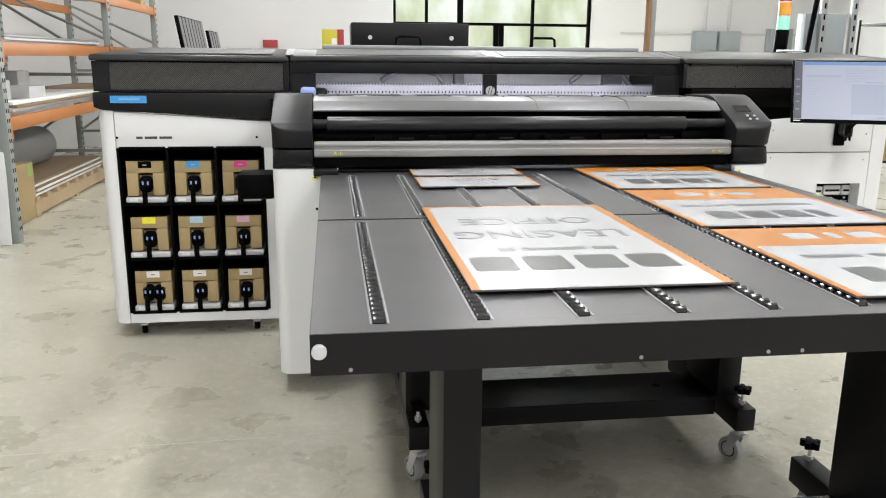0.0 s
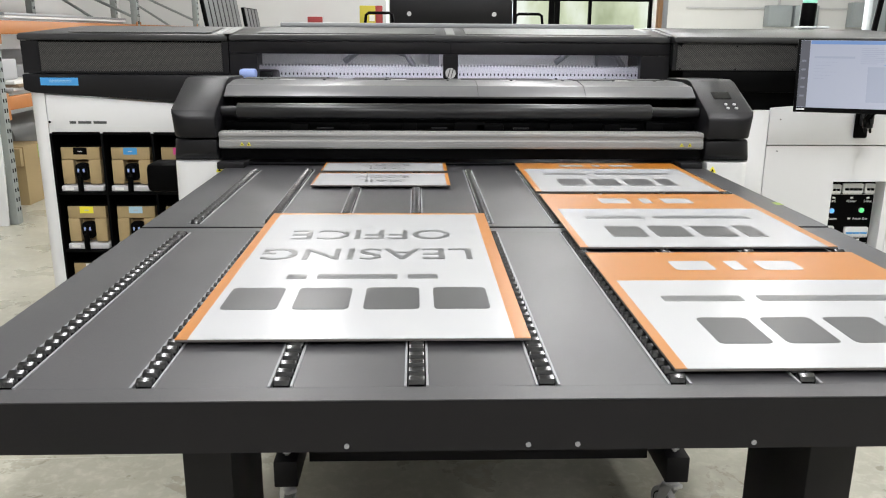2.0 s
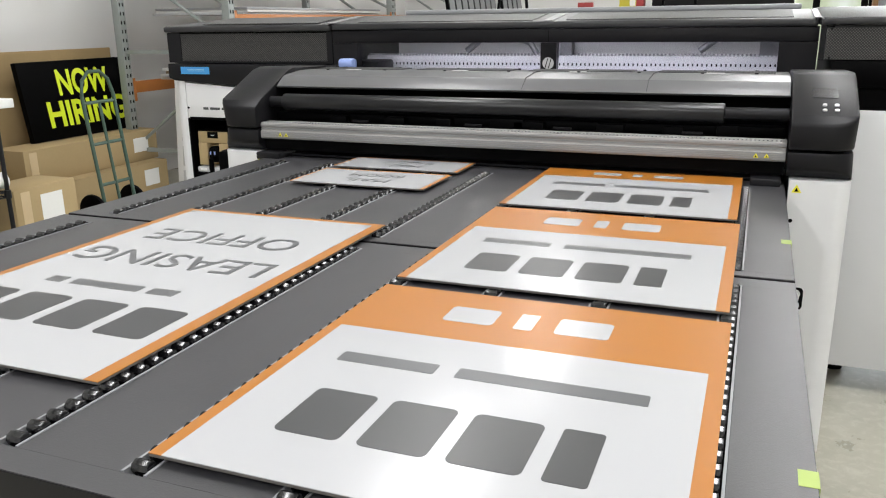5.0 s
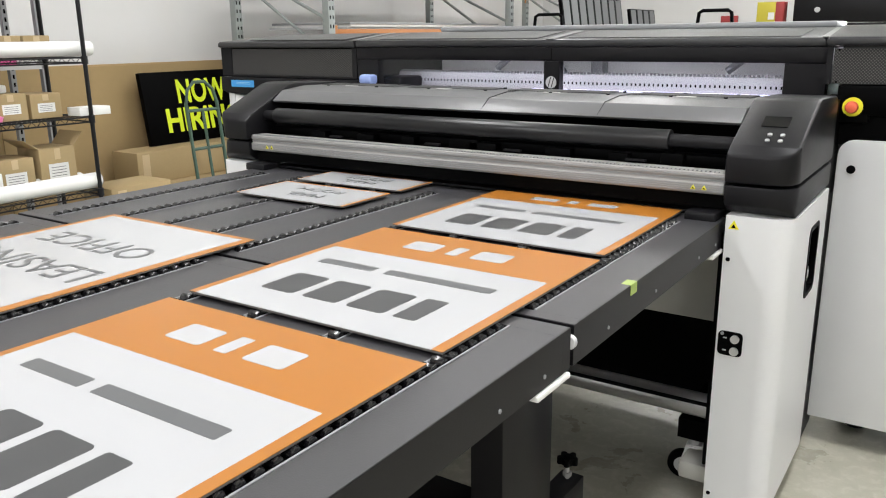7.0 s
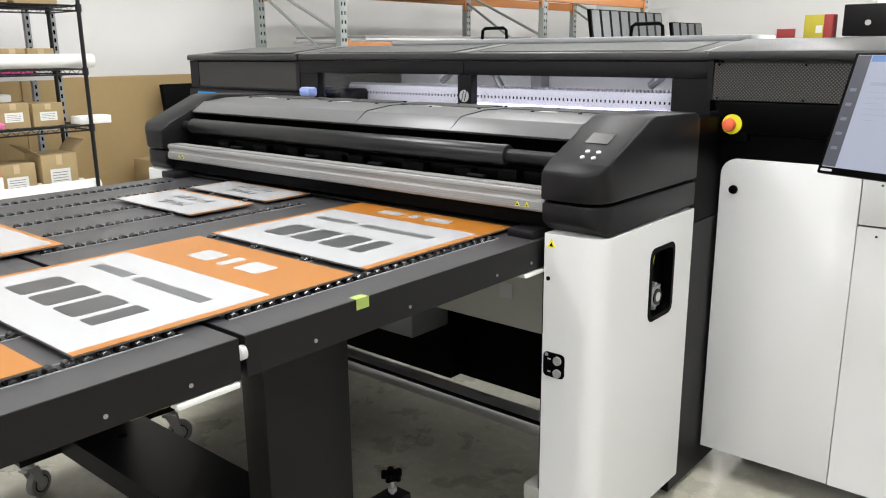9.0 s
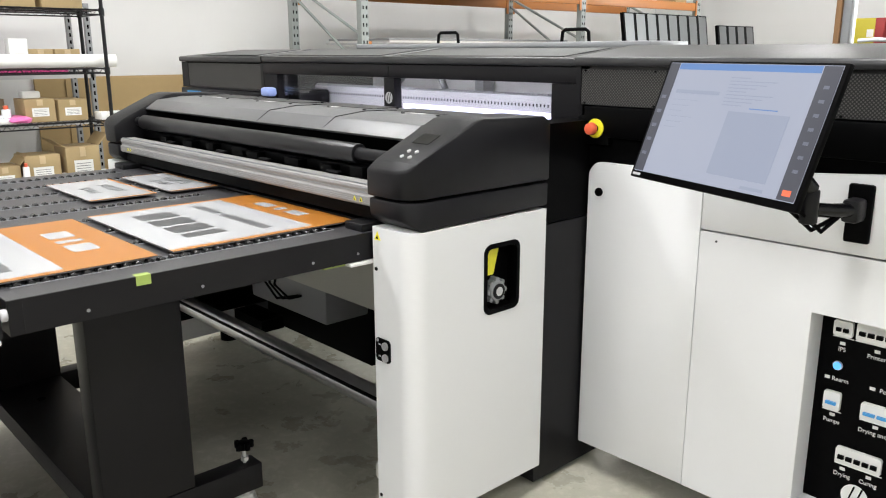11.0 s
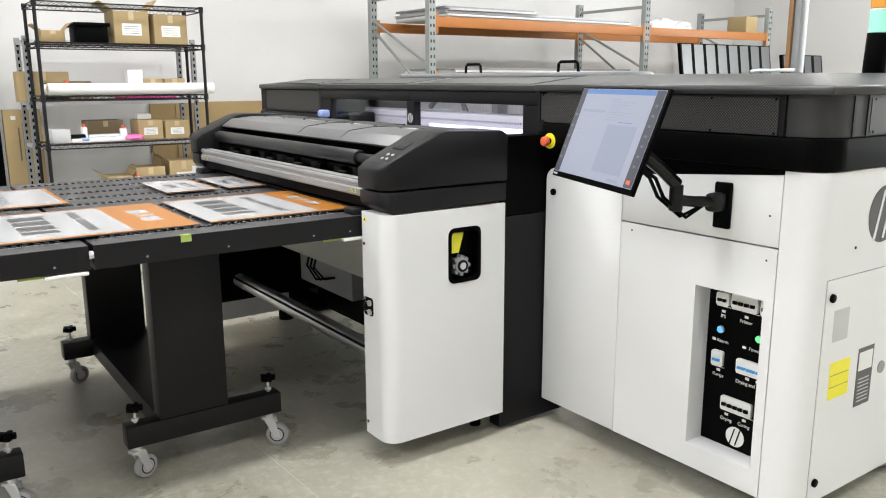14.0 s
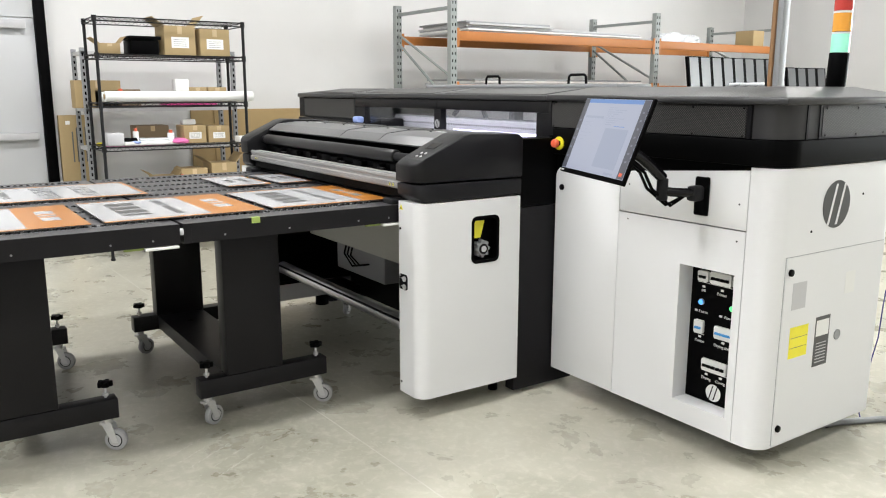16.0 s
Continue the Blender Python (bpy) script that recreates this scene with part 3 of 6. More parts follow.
cy("hinge", pl, "steel", (1.385, P0 - 0.006, 0.648), (1.385, P0 - 0.003, 0.648), 0.005, 8)
# recess with the side knob on the pillar
rec = bx("knob_recess", pil, "black", RXB_, RXB_ + 0.002, RY0 + 0.0015, RY1 - 0.0015, RZ0 + 0.0015, RZ1 - 0.0015, label="black recess with a round knob")
for c in ((RY0, RY0 + 0.0015, RZ0, RZ1), (RY1 - 0.0015, RY1, RZ0, RZ1), (RY0 + 0.0015, RY1 - 0.0015, RZ0, RZ0 + 0.0015), (RY0 + 0.0015, RY1 - 0.0015, RZ1 - 0.0015, RZ1)):
    bx("recess_wall", rec, "black", RXB_, 1.5386, *c)
bm = bmesh.new()
o_ = rounded(RY0 - 0.01, RY1 + 0.01, RZ0 - 0.01, RZ1 + 0.01, 0.028, 6)
i_ = rounded(RY0 + 0.004, RY1 - 0.004, RZ0 + 0.004, RZ1 - 0.004, 0.02, 6)
ring = [[bm.verts.new((x, *p)) for p in pts] for x, pts in ((1.5382, o_), (1.5405, o_), (1.5405, i_), (1.52, i_))]
for ra, rb in zip(ring, ring[1:]):
    for k in range(len(o_)):
        bm.faces.new((ra[k], ra[(k + 1) % len(o_)], rb[(k + 1) % len(o_)], rb[k]))
bmesh.ops.recalc_face_normals(bm, faces=bm.faces)
part("bezel", bm, "black", rec, "black rounded bezel")
bm = bmesh.new()
prism(bm, [(2.974, 0.802), (3.029, 0.802), (3.051, 0.88), (2.996, 0.88)], "x", RXB_ + 0.003, RXB_ + 0.012)
part("label", bm, "yellow", rec, "yellow warning label")
bm = bmesh.new()
KX = RXB_ + 0.002
cyl(bm, (KX, 3.032, 0.752), (KX + 0.03, 3.032, 0.752), 0.036, 24, 0.031, 0.003)
for i in range(8):
    a = i * math.pi / 4
    cyl(bm, (KX, 3.032 + 0.036 * math.cos(a), 0.752 + 0.036 * math.sin(a)), (KX + 0.025, 3.032 + 0.034 * math.cos(a), 0.752 + 0.034 * math.sin(a)), 0.008, 8)
knob = part("knob", bm, "steel", rec, "grey lobed knob")
cy("knob_cap", knob, "gloss", (KX + 0.03, 3.032, 0.752), (KX + 0.034, 3.032, 0.752), 0.024, 20)
cy("knob_ring", knob, "lgrey", (KX + 0.034, 3.032, 0.752), (KX + 0.035, 3.032, 0.752), 0.014, 20)
bm = bmesh.new()
prism(bm, rounded(-0.625, -0.425, P0, P1, 0.05, 6, (1, 0, 0, 0)), "z", 0.097, 0.982)
pil2 = part("pillar", bm, "white", pr, "white rounded steel pillar")
triangle_sign(pil2, -0.455, P0, 0.945, 0.014)
cy("screw", pil2, "black", (-0.45, P0 - 0.002, 0.82), (-0.45, P0 + 0.004, 0.82), 0.006, 10)
bx("pillar_grip", pr, "black", -0.79, -0.626, 2.86, 3.0, 0.83, 0.945, bev=0.022, label="black padded block on the pillar")
for x0, x1 in ((1.45, 1.512), (-0.61, -0.5)):
    bx("rear_column", pr, "char2", x0, x1, P1 + 0.002, FY + 0.1, 0.02, 0.92)
    bx("rear_column_top", pr, "black", x0 - 0.05, x1, P1 + 0.002, FY + 0.02, 0.925, 1.24)
for x in (1.395, -0.55):
    cy("foot", pr, "black", (x, 3.2, 0), (x, 3.2, 0.105), 0.024 if x > 0 else 0.045, 20)

# underside between the pillars
bx("front_apron", pr, "beige", -0.25, 1.36, 2.99, 3.02, 0.565, 0.925)
bx("inner_side", pr, "black", -0.424, -0.365, 2.70, 3.4, 0.22, 0.925)
bx("inner_side", pr, "black", 1.352, 1.3645, 2.70, 3.4, 0.22, 0.925)
bx("under_body", pr, "black", -0.36, 1.35, 3.03, 3.4, 0.57, 0.926)
caster(pr, -0.2, 3.2, 0.16, 0.04, 40)
caster(pr, 1.25, 2.98, 0.15, 0.05, 100, "black")
bx("caster_mount", pr, "black", 1.2, 1.35, 2.96, 3.3, 0.15, 0.22)
bx("caster_mount", pr, "black", -0.36, -0.1, 3.14, 3.26, 0.16, 0.22)
bx("apron_plate", pr, "lgrey", 1.0, 1.05, 2.986, 2.9895, 0.66, 0.71)
cy("take_up_tube", pr, "tube", (-0.42, 2.84, 0.34), (1.362, 2.84, 0.34), 0.038, 20, label="aluminium take-up spindle with a dark slot")
cy("tube_slot", pr, "black", (-0.40, 2.8075, 0.359), (1.35, 2.8075, 0.359), 0.0065, 8)
bx("tube_holder", pr, "black", -0.42, -0.36, 2.78, 3.1, 0.24, 0.42, bev=0.01)
bx("tube_clip", pr, "bluep", 1.325, 1.362, 2.80, 2.88, 0.365, 0.40, bev=0.006)
bx("cable_box", pr, "grey", -0.1, 0.5, 3.1, 3.32, 0.36, 0.52, bev=0.01, label="grey metal box under the bed")
# plain black block filling the low left part under the bed
bx("lower_black_block", pr, "black", -0.36, 0.5, 3.33, 3.42, 0.12, 0.56)
# added black sheet that keeps light from behind off the floor below
bx("rear_light_block", pr, "black", -0.42, 1.43, 3.45, 3.47, 0.09, 0.57)
part("gusset", prism(bmesh.new(), [(1.1, 0.565), (1.35, 0.565), (1.35, 0.3)], "y", 3.06, 3.08), "black", pr)
bx("side_bracket", pr, "beige", 1.27, 1.363, 2.74, 2.84, 0.13, 0.19, bev=0.012)
for i in range(3):
    part("cable", tube(bmesh.new(), [(0.15 + 0.04 * i, 3.06, 0.62), (0.16 + 0.04 * i, 3.02, 0.5), (0.22 + 0.05 * i, 3.04, 0.43 + 0.01 * i), (0.32, 3.12, 0.45)], 0.006), "black", pr)


for x in (-1.38, -0.8):
    caster(pr, x, FY + 0.05, 0.09, 0.036, 10, "black")

# left cabinet: corner post, face with the ink bay
LX0, LX1 = -1.515, -0.6
bm = bmesh.new()
prism(bm, rounded(LX0, LX0 + 0.08, FY, 4.28, 0.06, 6, (1, 0, 0, 0)), "z", 0.08, 1.18)
part("corner_post", bm, "white", pr, "white rounded cabinet corner")
NX0, NX1, NZ0, NZ1 = -1.428, -0.728, 0.135, 0.985
face = part("ink_bay_face", prism(bmesh.new(), [(LX0 + 0.083, NZ1), (LX1, NZ1), (LX1, 1.107), (LX0 + 0.083, 1.163)], "y", FY, FY + 0.03, 0.002), "white", pr, "white cabinet face round the ink bay")
bx("face_panel", face, "white", LX0 + 0.083, LX1, FY, FY + 0.03, 0.08, NZ0)
bx("face_panel", face, "white", LX0 + 0.083, NX0, FY, FY + 0.03, NZ0, NZ1)
bx("face_panel", face, "white", NX1, LX1, FY, FY + 0.03, NZ0, NZ1)
for x in (-1.425, -0.755):
    cy("screw", face, "black", (x, FY - 0.002, 1.037), (x, FY + 0.003, 1.037), 0.006, 10)
# name plate as bars
for x0, x1 in ((-1.335, -1.305), (-1.295, -1.235), (-1.225, -1.165)):
    bx("name_bar", face, "ink", x0, x1, FY - 0.0008, FY, 1.03, 1.042)
bx("cabinet_body", pr, "white", LX0 + 0.02, LX1, 3.9, 4.28, 0.08, 1.1)
bx("ink_bay_back", pr, "black", NX0 - 0.01, NX1 + 0.01, 3.86, 3.89, NZ0 - 0.02, NZ1 + 0.02)
CW, CH = (NX1 - NX0) / 3, (NZ1 - NZ0) / 3
for i in range(4):
    x = NX0 + i * CW
    bx("bay_divider", pr, "black", x - 0.006, x + 0.006, FY - 0.004, 3.86, NZ0, NZ1, bev=0.002)
for i in range(4):
    z = NZ0 + i * CH
    for c in range(3):
        bx("bay_shelf", pr, "black", NX0 + c * CW + 0.0065, NX0 + (c + 1) * CW - 0.0065, FY - 0.003, 3.86, z - 0.007, z + 0.007, bev=0.002)

# right cabinet
RX0, RX1, RF = 1.52, 2.68, 3.468
ld = part("cabinet_door", prism(bmesh.new(), rounded(RX0, 1.935, 0.1, 1.108, 0.05, 6, (0, 0, 0, 1)), "y", RF, RF + 0.03, 0.003), "white", pr, "tall white cabinet door")
cy("door_lock", ld, "black", (1.566, RF - 0.008, 1.01), (1.566, RF + 0.002, 1.01), 0.014, 18, bev=0.002)
up = part("upper_panel", prism(bmesh.new(), [(1.9375, 0.945), (2.578, 0.945), (2.578, 1.172), (1.9375, 1.118)], "y", RF, RF + 0.03, 0.003), "white", pr, "white cabinet panel")
HX0, HX1, HZ0, HZ1 = 2.283, 2.543, 0.188, 0.768
lp = part("lower_panel", prism(bmesh.new(), [(1.9375, 0.1), (HX0, 0.1), (HX0, 0.94), (1.9375, 0.94)], "y", RF, RF + 0.03), "white", pr, "white cabinet panel with a switch recess")
bx("panel_strip", lp, "white", HX0, 2.578, RF, RF + 0.03, HZ1, 0.94)
bx("panel_strip", lp, "white", HX0, 2.578, RF, RF + 0.03, 0.1, HZ0)
bx("panel_strip", lp, "white", HX1, 2.578, RF, RF + 0.03, HZ0, HZ1)
bx("seam_backing", pr, "black", RX0 + 0.01, 2.6, RF + 0.032, RF + 0.045, 0.78, 1.1)
bx("seam_backing", pr, "black", RX0 + 0.01, HX0 - 0.06, RF + 0.032, RF + 0.045, 0.11, 0.78)
for x, z in ((1.99, 1.065), (2.542, 1.042), (1.99, 0.915), (2.542, 0.9)):
    cy("screw", lp, "ink", (x, RF - 0.001, z), (x, RF + 0.003, z), 0.0038, 8)
# switch recess
D = 0.085
bx("recess_wall", lp, "white", HX0 - 0.003, HX0, RF + 0.03, RF + D, HZ0, HZ1)
bx("recess_wall", lp, "white", HX1, HX1 + 0.003, RF + 0.03, RF + D, HZ0, HZ1)
bx("recess_wall", lp, "white", HX0, HX1, RF + 0.03, RF + D, HZ1, HZ1 + 0.003)
bx("recess_wall", lp, "white", HX0, HX1, RF + 0.03, RF + D, HZ0 - 0.003, HZ0)
SY = RF + D
sp = bx("switch_panel", pr, "black", HX0, HX1, SY, SY + 0.02, HZ0, HZ1, label="black switch panel with breakers and lit keys")


def breaker(x0, x1, z0, z1, n, toggles="black"):
    b = part("breaker", prism(bmesh.new(), rounded(x0, x1, z0, z1, 0.006, 2), "y", SY - 0.012, SY), "paper", sp, "white circuit breaker")
    w = (x1 - x0 - 0.012) / n
    for i in range(n):
        bx("toggle", b, toggles, x0 + 0.006 + i * w + 0.003, x0 + 0.006 + (i + 1) * w - 0.003, SY - 0.02, SY - 0.012, z0 + (z1 - z0) * 0.34, z0 + (z1 - z0) * (0.56 if toggles == "black" else 0.5))
    bx("breaker_edge", b, "paper", x0 - 0.003, x1 + 0.003, SY - 0.002, SY, z0 - 0.006, z0 - 0.004)


breaker(HX0 + 0.035, HX0 + 0.085, 0.695, 0.74, 2)
breaker(HX0 + 0.095, HX0 + 0.195, 0.695, 0.745, 4)
breaker(HX0 + 0.205, HX0 + 0.255, 0.695, 0.745, 2)
breaker(HX0 + 0.03, HX0 + 0.075, 0.475, 0.53, 1, "blue")
breaker(HX0 + 0.13, HX0 + 0.25, 0.475, 0.525, 3, "blue")
breaker(HX0 + 0.08, HX0 + 0.2, 0.325, 0.375, 5)
for x, z, c in ((HX0 + 0.055, 0.607, "ledb"), (HX0 + 0.205, 0.61, "ledg")):
    r = cy("lit_key", sp, "chrome", (x, SY - 0.006, z), (x, SY, z), 0.013, 18)
    cy("lens", r, c, (x, SY - 0.01, z), (x, SY - 0.006, z), 0.0105, 18)
TXT = (("IPS", 0.06, 0.655), ("Printer", 0.15, 0.655), ("E-box", 0.232, 0.655), ("Rearm", 0.065, 0.566), ("Power Ena", 0.205, 0.566), ("Pumps", 0.055, 0.44), ("Drying and Curing", 0.19, 0.44), ("Drying", 0.1, 0.288), ("Curing", 0.17, 0.288))
for s, dx, z in TXT:
    words("lettering", s, 0.017, pose(HX0 + dx, SY - 0.001, z, 90, 0, 0), "paper", sp, "white lettering")
for dx, z in ((0.06, 0.672), (0.15, 0.672), (0.232, 0.672), (0.03, 0.566), (0.15, 0.566), (0.055, 0.458), (0.17, 0.458), (0.21, 0.458), (0.1, 0.306), (0.17, 0.306)):
    bx("symbol", sp, "paper", HX0 + dx - 0.007, HX0 + dx + 0.007, SY - 0.0012, SY, z - 0.004, z + 0.005)


def maker_disc(parent, m, r, fg, bg):
    """Round badge with two slanted strokes."""
    bm = bmesh.new()
    cyl(bm, (0, 0, 0), (0, 0, 0.001), r, 40)
    bmesh.ops.transform(bm, matrix=m, verts=bm.verts)
    d = part("badge", bm, fg, parent, "round maker's badge")
    for x0, h0, h1 in ((-0.3, -0.85, 0.85), (0.3, -0.85, 0.85)):
        bm = bmesh.new()
        w = 0.07
        prism(bm, [(r * (x0 - w + h0 * 0.28), r * h0), (r * (x0 + w + h0 * 0.28), r * h0), (r * (x0 + w + h1 * 0.28), r * h1), (r * (x0 - w + h1 * 0.28), r * h1)], "z", 0.001, 0.0018)
        bmesh.ops.transform(bm, matrix=m, verts=bm.verts)
        part("badge_stroke", bm, bg, d)


maker_disc(sp, pose(HX0 + 0.14, SY - 0.0005, 0.235, 90, 0, 0), 0.036, "paper", "black")

# rounded corner and side of the right cabinet
bm = bmesh.new()
prism(bm, rounded(2.581, RX1 + 0.02, RF, 4.3, 0.075, 8, (0, 1, 1, 0)), "z", 0.1, 1.185)
side = part("side_panel", bm, "white", pr, "white side panel with a rounded corner")
SX = RX1 + 0.02
bx("side_door_joint", side, "steel", SX - 0.001, SX + 0.0006, 3.55, 4.235, 0.8525, 0.8545)
bx("side_door_joint", side, "steel", SX - 0.001, SX + 0.0006, 3.5485, 3.55, 0.11, 0.8545)
bx("side_door", side, "white", SX, SX + 0.003, 3.5505, 4.235, 0.106, 0.852)
for y, z in ((3.58, 0.795), (3.58, 0.175)):
    cy("side_lock", side, "black", (SX + 0.002, y, z), (SX + 0.012, y, z), 0.014, 16, bev=0.002)
maker_disc(side, pose(SX + 0.0005, 3.85, 1.033, 90, 0, 90), 0.093, "ink", "white")
bx("grille", side, "lgrey", SX + 0.003, SX + 0.0036, 3.605, 3.695, 0.645, 0.75)
bx("grille", side, "paper", SX + 0.003, SX + 0.0036, 3.965, 4.035, 0.66, 0.75)
lb = bx("label", side, "yellow", SX + 0.003, SX + 0.004, 3.61, 3.73, 0.45, 0.575, label="yellow warning label")
for z in (0.49, 0.53):
    bx("label_line", lb, "ink2", SX + 0.004, SX + 0.0044, 3.615, 3.725, z, z + 0.002)
lb = bx("label", side, "ink", SX + 0.003, SX + 0.004, 3.78, 3.88, 0.385, 0.59, label="black and white rating label")
bx("label_block", lb, "paper", SX + 0.004, SX + 0.0045, 3.787, 3.873, 0.51, 0.575)
for i in range(7):
    bx("label_line", lb, "lgrey", SX + 0.004, SX + 0.0045, 3.795, 3.865, 0.4 + 0.013 * i, 0.404 + 0.013 * i)
cy("side_plug", side, "steel", (SX + 0.003, 3.94, 0.495), (SX + 0.006, 3.94, 0.495), 0.022, 18)
for y, z in ((3.695, 0.94), (4.035, 1.06)):
    cy("screw", side, "black", (SX - 0.001, y, z), (SX + 0.002, y, z), 0.005, 8)
bx("cabinet_core", pr, "black", RX0 + 0.02, 2.56, RF + 0.12, 4.28, 0.12, 1.2)
for x, y in ((1.66, 3.7), (2.5, 3.7), (2.56, 4.15), (1.62, 4.15)):
    cy("foot", pr, "black", (x, y, 0.012), (x, y, 0.1), 0.022, 12)
    cy("foot", pr, "black", (x, y, 0), (x, y, 0.014), 0.036, 16)

# black waist bands under the perforated sheets
bm = bmesh.new()
prism(bm, [(LX0 - 0.005, 1.185), (LX0 + 0.03, 1.172), (-0.6, 1.118), (-0.5, 1.1), (-0.5, 1.255), (LX0 - 0.005, 1.255)], "y", FY - 0.012, 4.29, 0.006)
wb = part("waist_band", bm, "char", pr, "charcoal moulded band")
bx("label", wb, "blue", -1.44, -1.27, FY - 0.0135, FY - 0.012, 1.205, 1.24, label="blue label")
for z in (1.22, 1.227):
    bx("label_line", wb, "lcyan", -1.40, -1.30, FY - 0.0142, FY - 0.0135, z, z + 0.002)
bm = bmesh.new()
prism(bm, rounded(1.50, SX + 0.012, RF - 0.012, 4.3, 0.11, 8, (0, 1, 1, 0)), "z", 1.19, 1.285, 0.004)
part("waist_band", bm, "black", pr, "black moulded band")
bx("waist_panel", pr, "black", 1.455, 2.6, RF + 0.012, 3.7, 1.09, 1.195)
es_ = cy("stop_plate", pr, "yellow", (1.55, RF - 0.012, 1.217), (1.55, RF - 0.017, 1.217), 0.031, 24, label="round yellow stop plate")
bm = cyl(bmesh.new(), (1.55, RF - 0.016, 1.217), (1.55, RF - 0.032, 1.217), 0.013, 16)
part("stop_stem", bm, "black", es_)
part("stop_button", cyl(bmesh.new(), (1.55, RF - 0.03, 1.217), (1.55, RF - 0.052, 1.217), 0.021, 20, 0.018, 0.004), "red", es_, "red emergency stop button")
bx("stop_housing", pr, "black", 1.475, 1.60, RF - 0.0118, RF + 0.02, 1.165, 1.255, bev=0.006)

# perforated upper sheets
for x0, x1 in ((LX0 + 0.08, -0.615),):
    bx("upper_core", pr, "black", LX0 + 0.02, -0.59, FY + 0.012, 4.27, 1.258, 1.405)
    bx("perforated_panel", pr, "mesh", x0, x1, FY + 0.002, FY + 0.008, 1.27, 1.398, label="dark perforated steel sheet")
    bx("mesh_frame", pr, "char", LX0, x0 - 0.002, FY, FY + 0.012, 1.26, 1.404)
    bx("mesh_frame", pr, "char", x1 + 0.002, -0.585, FY, FY + 0.012, 1.26, 1.404)
    bx("mesh_frame", pr, "char", x0 - 0.002, x1 + 0.002, FY, FY + 0.011, 1.26, 1.269)
bm = bmesh.new()
prism(bm, rounded(1.50, SX, RF + 0.012, 4.28, 0.1, 8, (0, 1, 1, 0)), "z", 1.288, 1.412)
part("upper_core", bm, "deckdark", pr, "dark perforated steel wrap")
bx("mesh_frame", pr, "char", SX - 0.002, SX + 0.004, 3.68, 3.692, 1.288, 1.41)
bx("perforated_panel", pr, "mesh_side", SX + 0.0005, SX + 0.003, 3.7, 4.16, 1.296, 1.402, label="dark perforated steel sheet")
for y in (3.72, 3.93, 4.13):
    for z in (1.3, 1.398):
        cy("screw", pr, "black", (SX + 0.001, y, z), (SX + 0.005, y, z), 0.004, 6)
bx("perforated_panel", pr, "mesh", 1.475, 2.54, RF + 0.003, RF + 0.009, 1.29, 1.402, label="dark perforated steel sheet")
for x in (1.455, 2.545):
    bx("mesh_frame", pr, "char", x, x + 0.018, RF, RF + 0.012, 1.288, 1.41)
bx("mesh_frame", pr, "char", SX - 0.003, SX + 0.004, 3.6, 3.612, 1.288, 1.41)
for x in (1.49, 1.75, 2.02, 2.3, 2.53):
    for z in (1.295, 1.398):
        cy("screw", pr, "black", (x, RF, z), (x, RF + 0.004, z), 0.004, 6)


def hood(x0, x1, y0, y1, z0, zl, zt, ins_l, ins_r, ins_f, ins_b, m="char2"):
    """Roof shell: a lip with a sloped rise to a flat top."""
    bm = bmesh.new()
    rows = [[(x0, y0, z0), (x1, y0, z0), (x1, y1, z0), (x0, y1, z0)], [(x0, y0, zl), (x1, y0, zl), (x1, y1, zl), (x0, y1, zl)],
            [(x0 + ins_l, y0 + ins_f, zt), (x1 - ins_r, y0 + ins_f, zt), (x1 - ins_r, y1 - ins_b, zt), (x0 + ins_l, y1 - ins_b, zt)]]
    vs = [[bm.verts.new(p) for p in r] for r in rows]
    bm.faces.new(vs[0][::-1])
    bm.faces.new(vs[2])
    for a, b in zip(vs, vs[1:]):
        for k in range(4):
            bm.faces.new((a[k], a[(k + 1) % 4], b[(k + 1) % 4], b[k]))
    bmesh.ops.recalc_face_normals(bm, faces=bm.faces)
    bmesh.ops.bevel(bm, geom=bm.edges[:], offset=0.008, segments=2, profile=0.5, affect="EDGES")
    return part("roof", bm, m, pr, "charcoal roof shell")


r1 = hood(LX0 - 0.008, -0.583, FY - 0.015, 4.3, 1.405, 1.434, 1.47, 0.16, 0.0, 0.34, 0.05, "roof")
r2 = hood(-0.577, 1.446, FY - 0.017, 4.3, 1.408, 1.437, 1.472, 0.0, 0.0, 0.34, 0.05, "roof")
r3 = hood(1.452, SX + 0.02, RF - 0.02, 4.32, 1.412, 1.44, 1.478, 0.0, 0.22, 0.32, 0.06, "roof")


def roof_inlay(par, x0, x1, m="roofgrey"):
    """Lighter perforated inlay on the sloped front of a roof."""
    bm = bmesh.new()
    a = math.atan2(0.0355, 0.34)
    box(bm, x0, x1, 0.03, 0.3, 0.0, 0.0025)
    bmesh.ops.transform(bm, matrix=Matrix.Translation((0, FY - 0.02, 1.4375)) @ Matrix.Rotation(a, 4, "X"), verts=bm.verts)
    part("roof_inlay", bm, m, par, "grey perforated inlay")


roof_inlay(r1, -1.3, -0.66)
roof_inlay(r2, -0.45, 0.36)
roof_inlay(r2, 0.5, 1.36)
roof_inlay(r3, 1.56, 2.38)
for x in (0.43, -0.58, 1.449):
    bm = bmesh.new()
    box(bm, x - 0.02, x + 0.02, 0.0, 0.3, 0.0, 0.003)
    bmesh.ops.transform(bm, matrix=Matrix.Translation((0, FY - 0.018, 1.4375)) @ Matrix.Rotation(math.atan2(0.0355, 0.34), 4, "X"), verts=bm.verts)
    part("roof_strip", bm, "roofstrip", r2, "pale strip between roof sections")
lid = bx("rear_lid", pr, "grey", -0.42, 1.4, 3.98, 4.24, 1.4725, 1.496, bev=0.006, label="pale rear lid with two black handles")
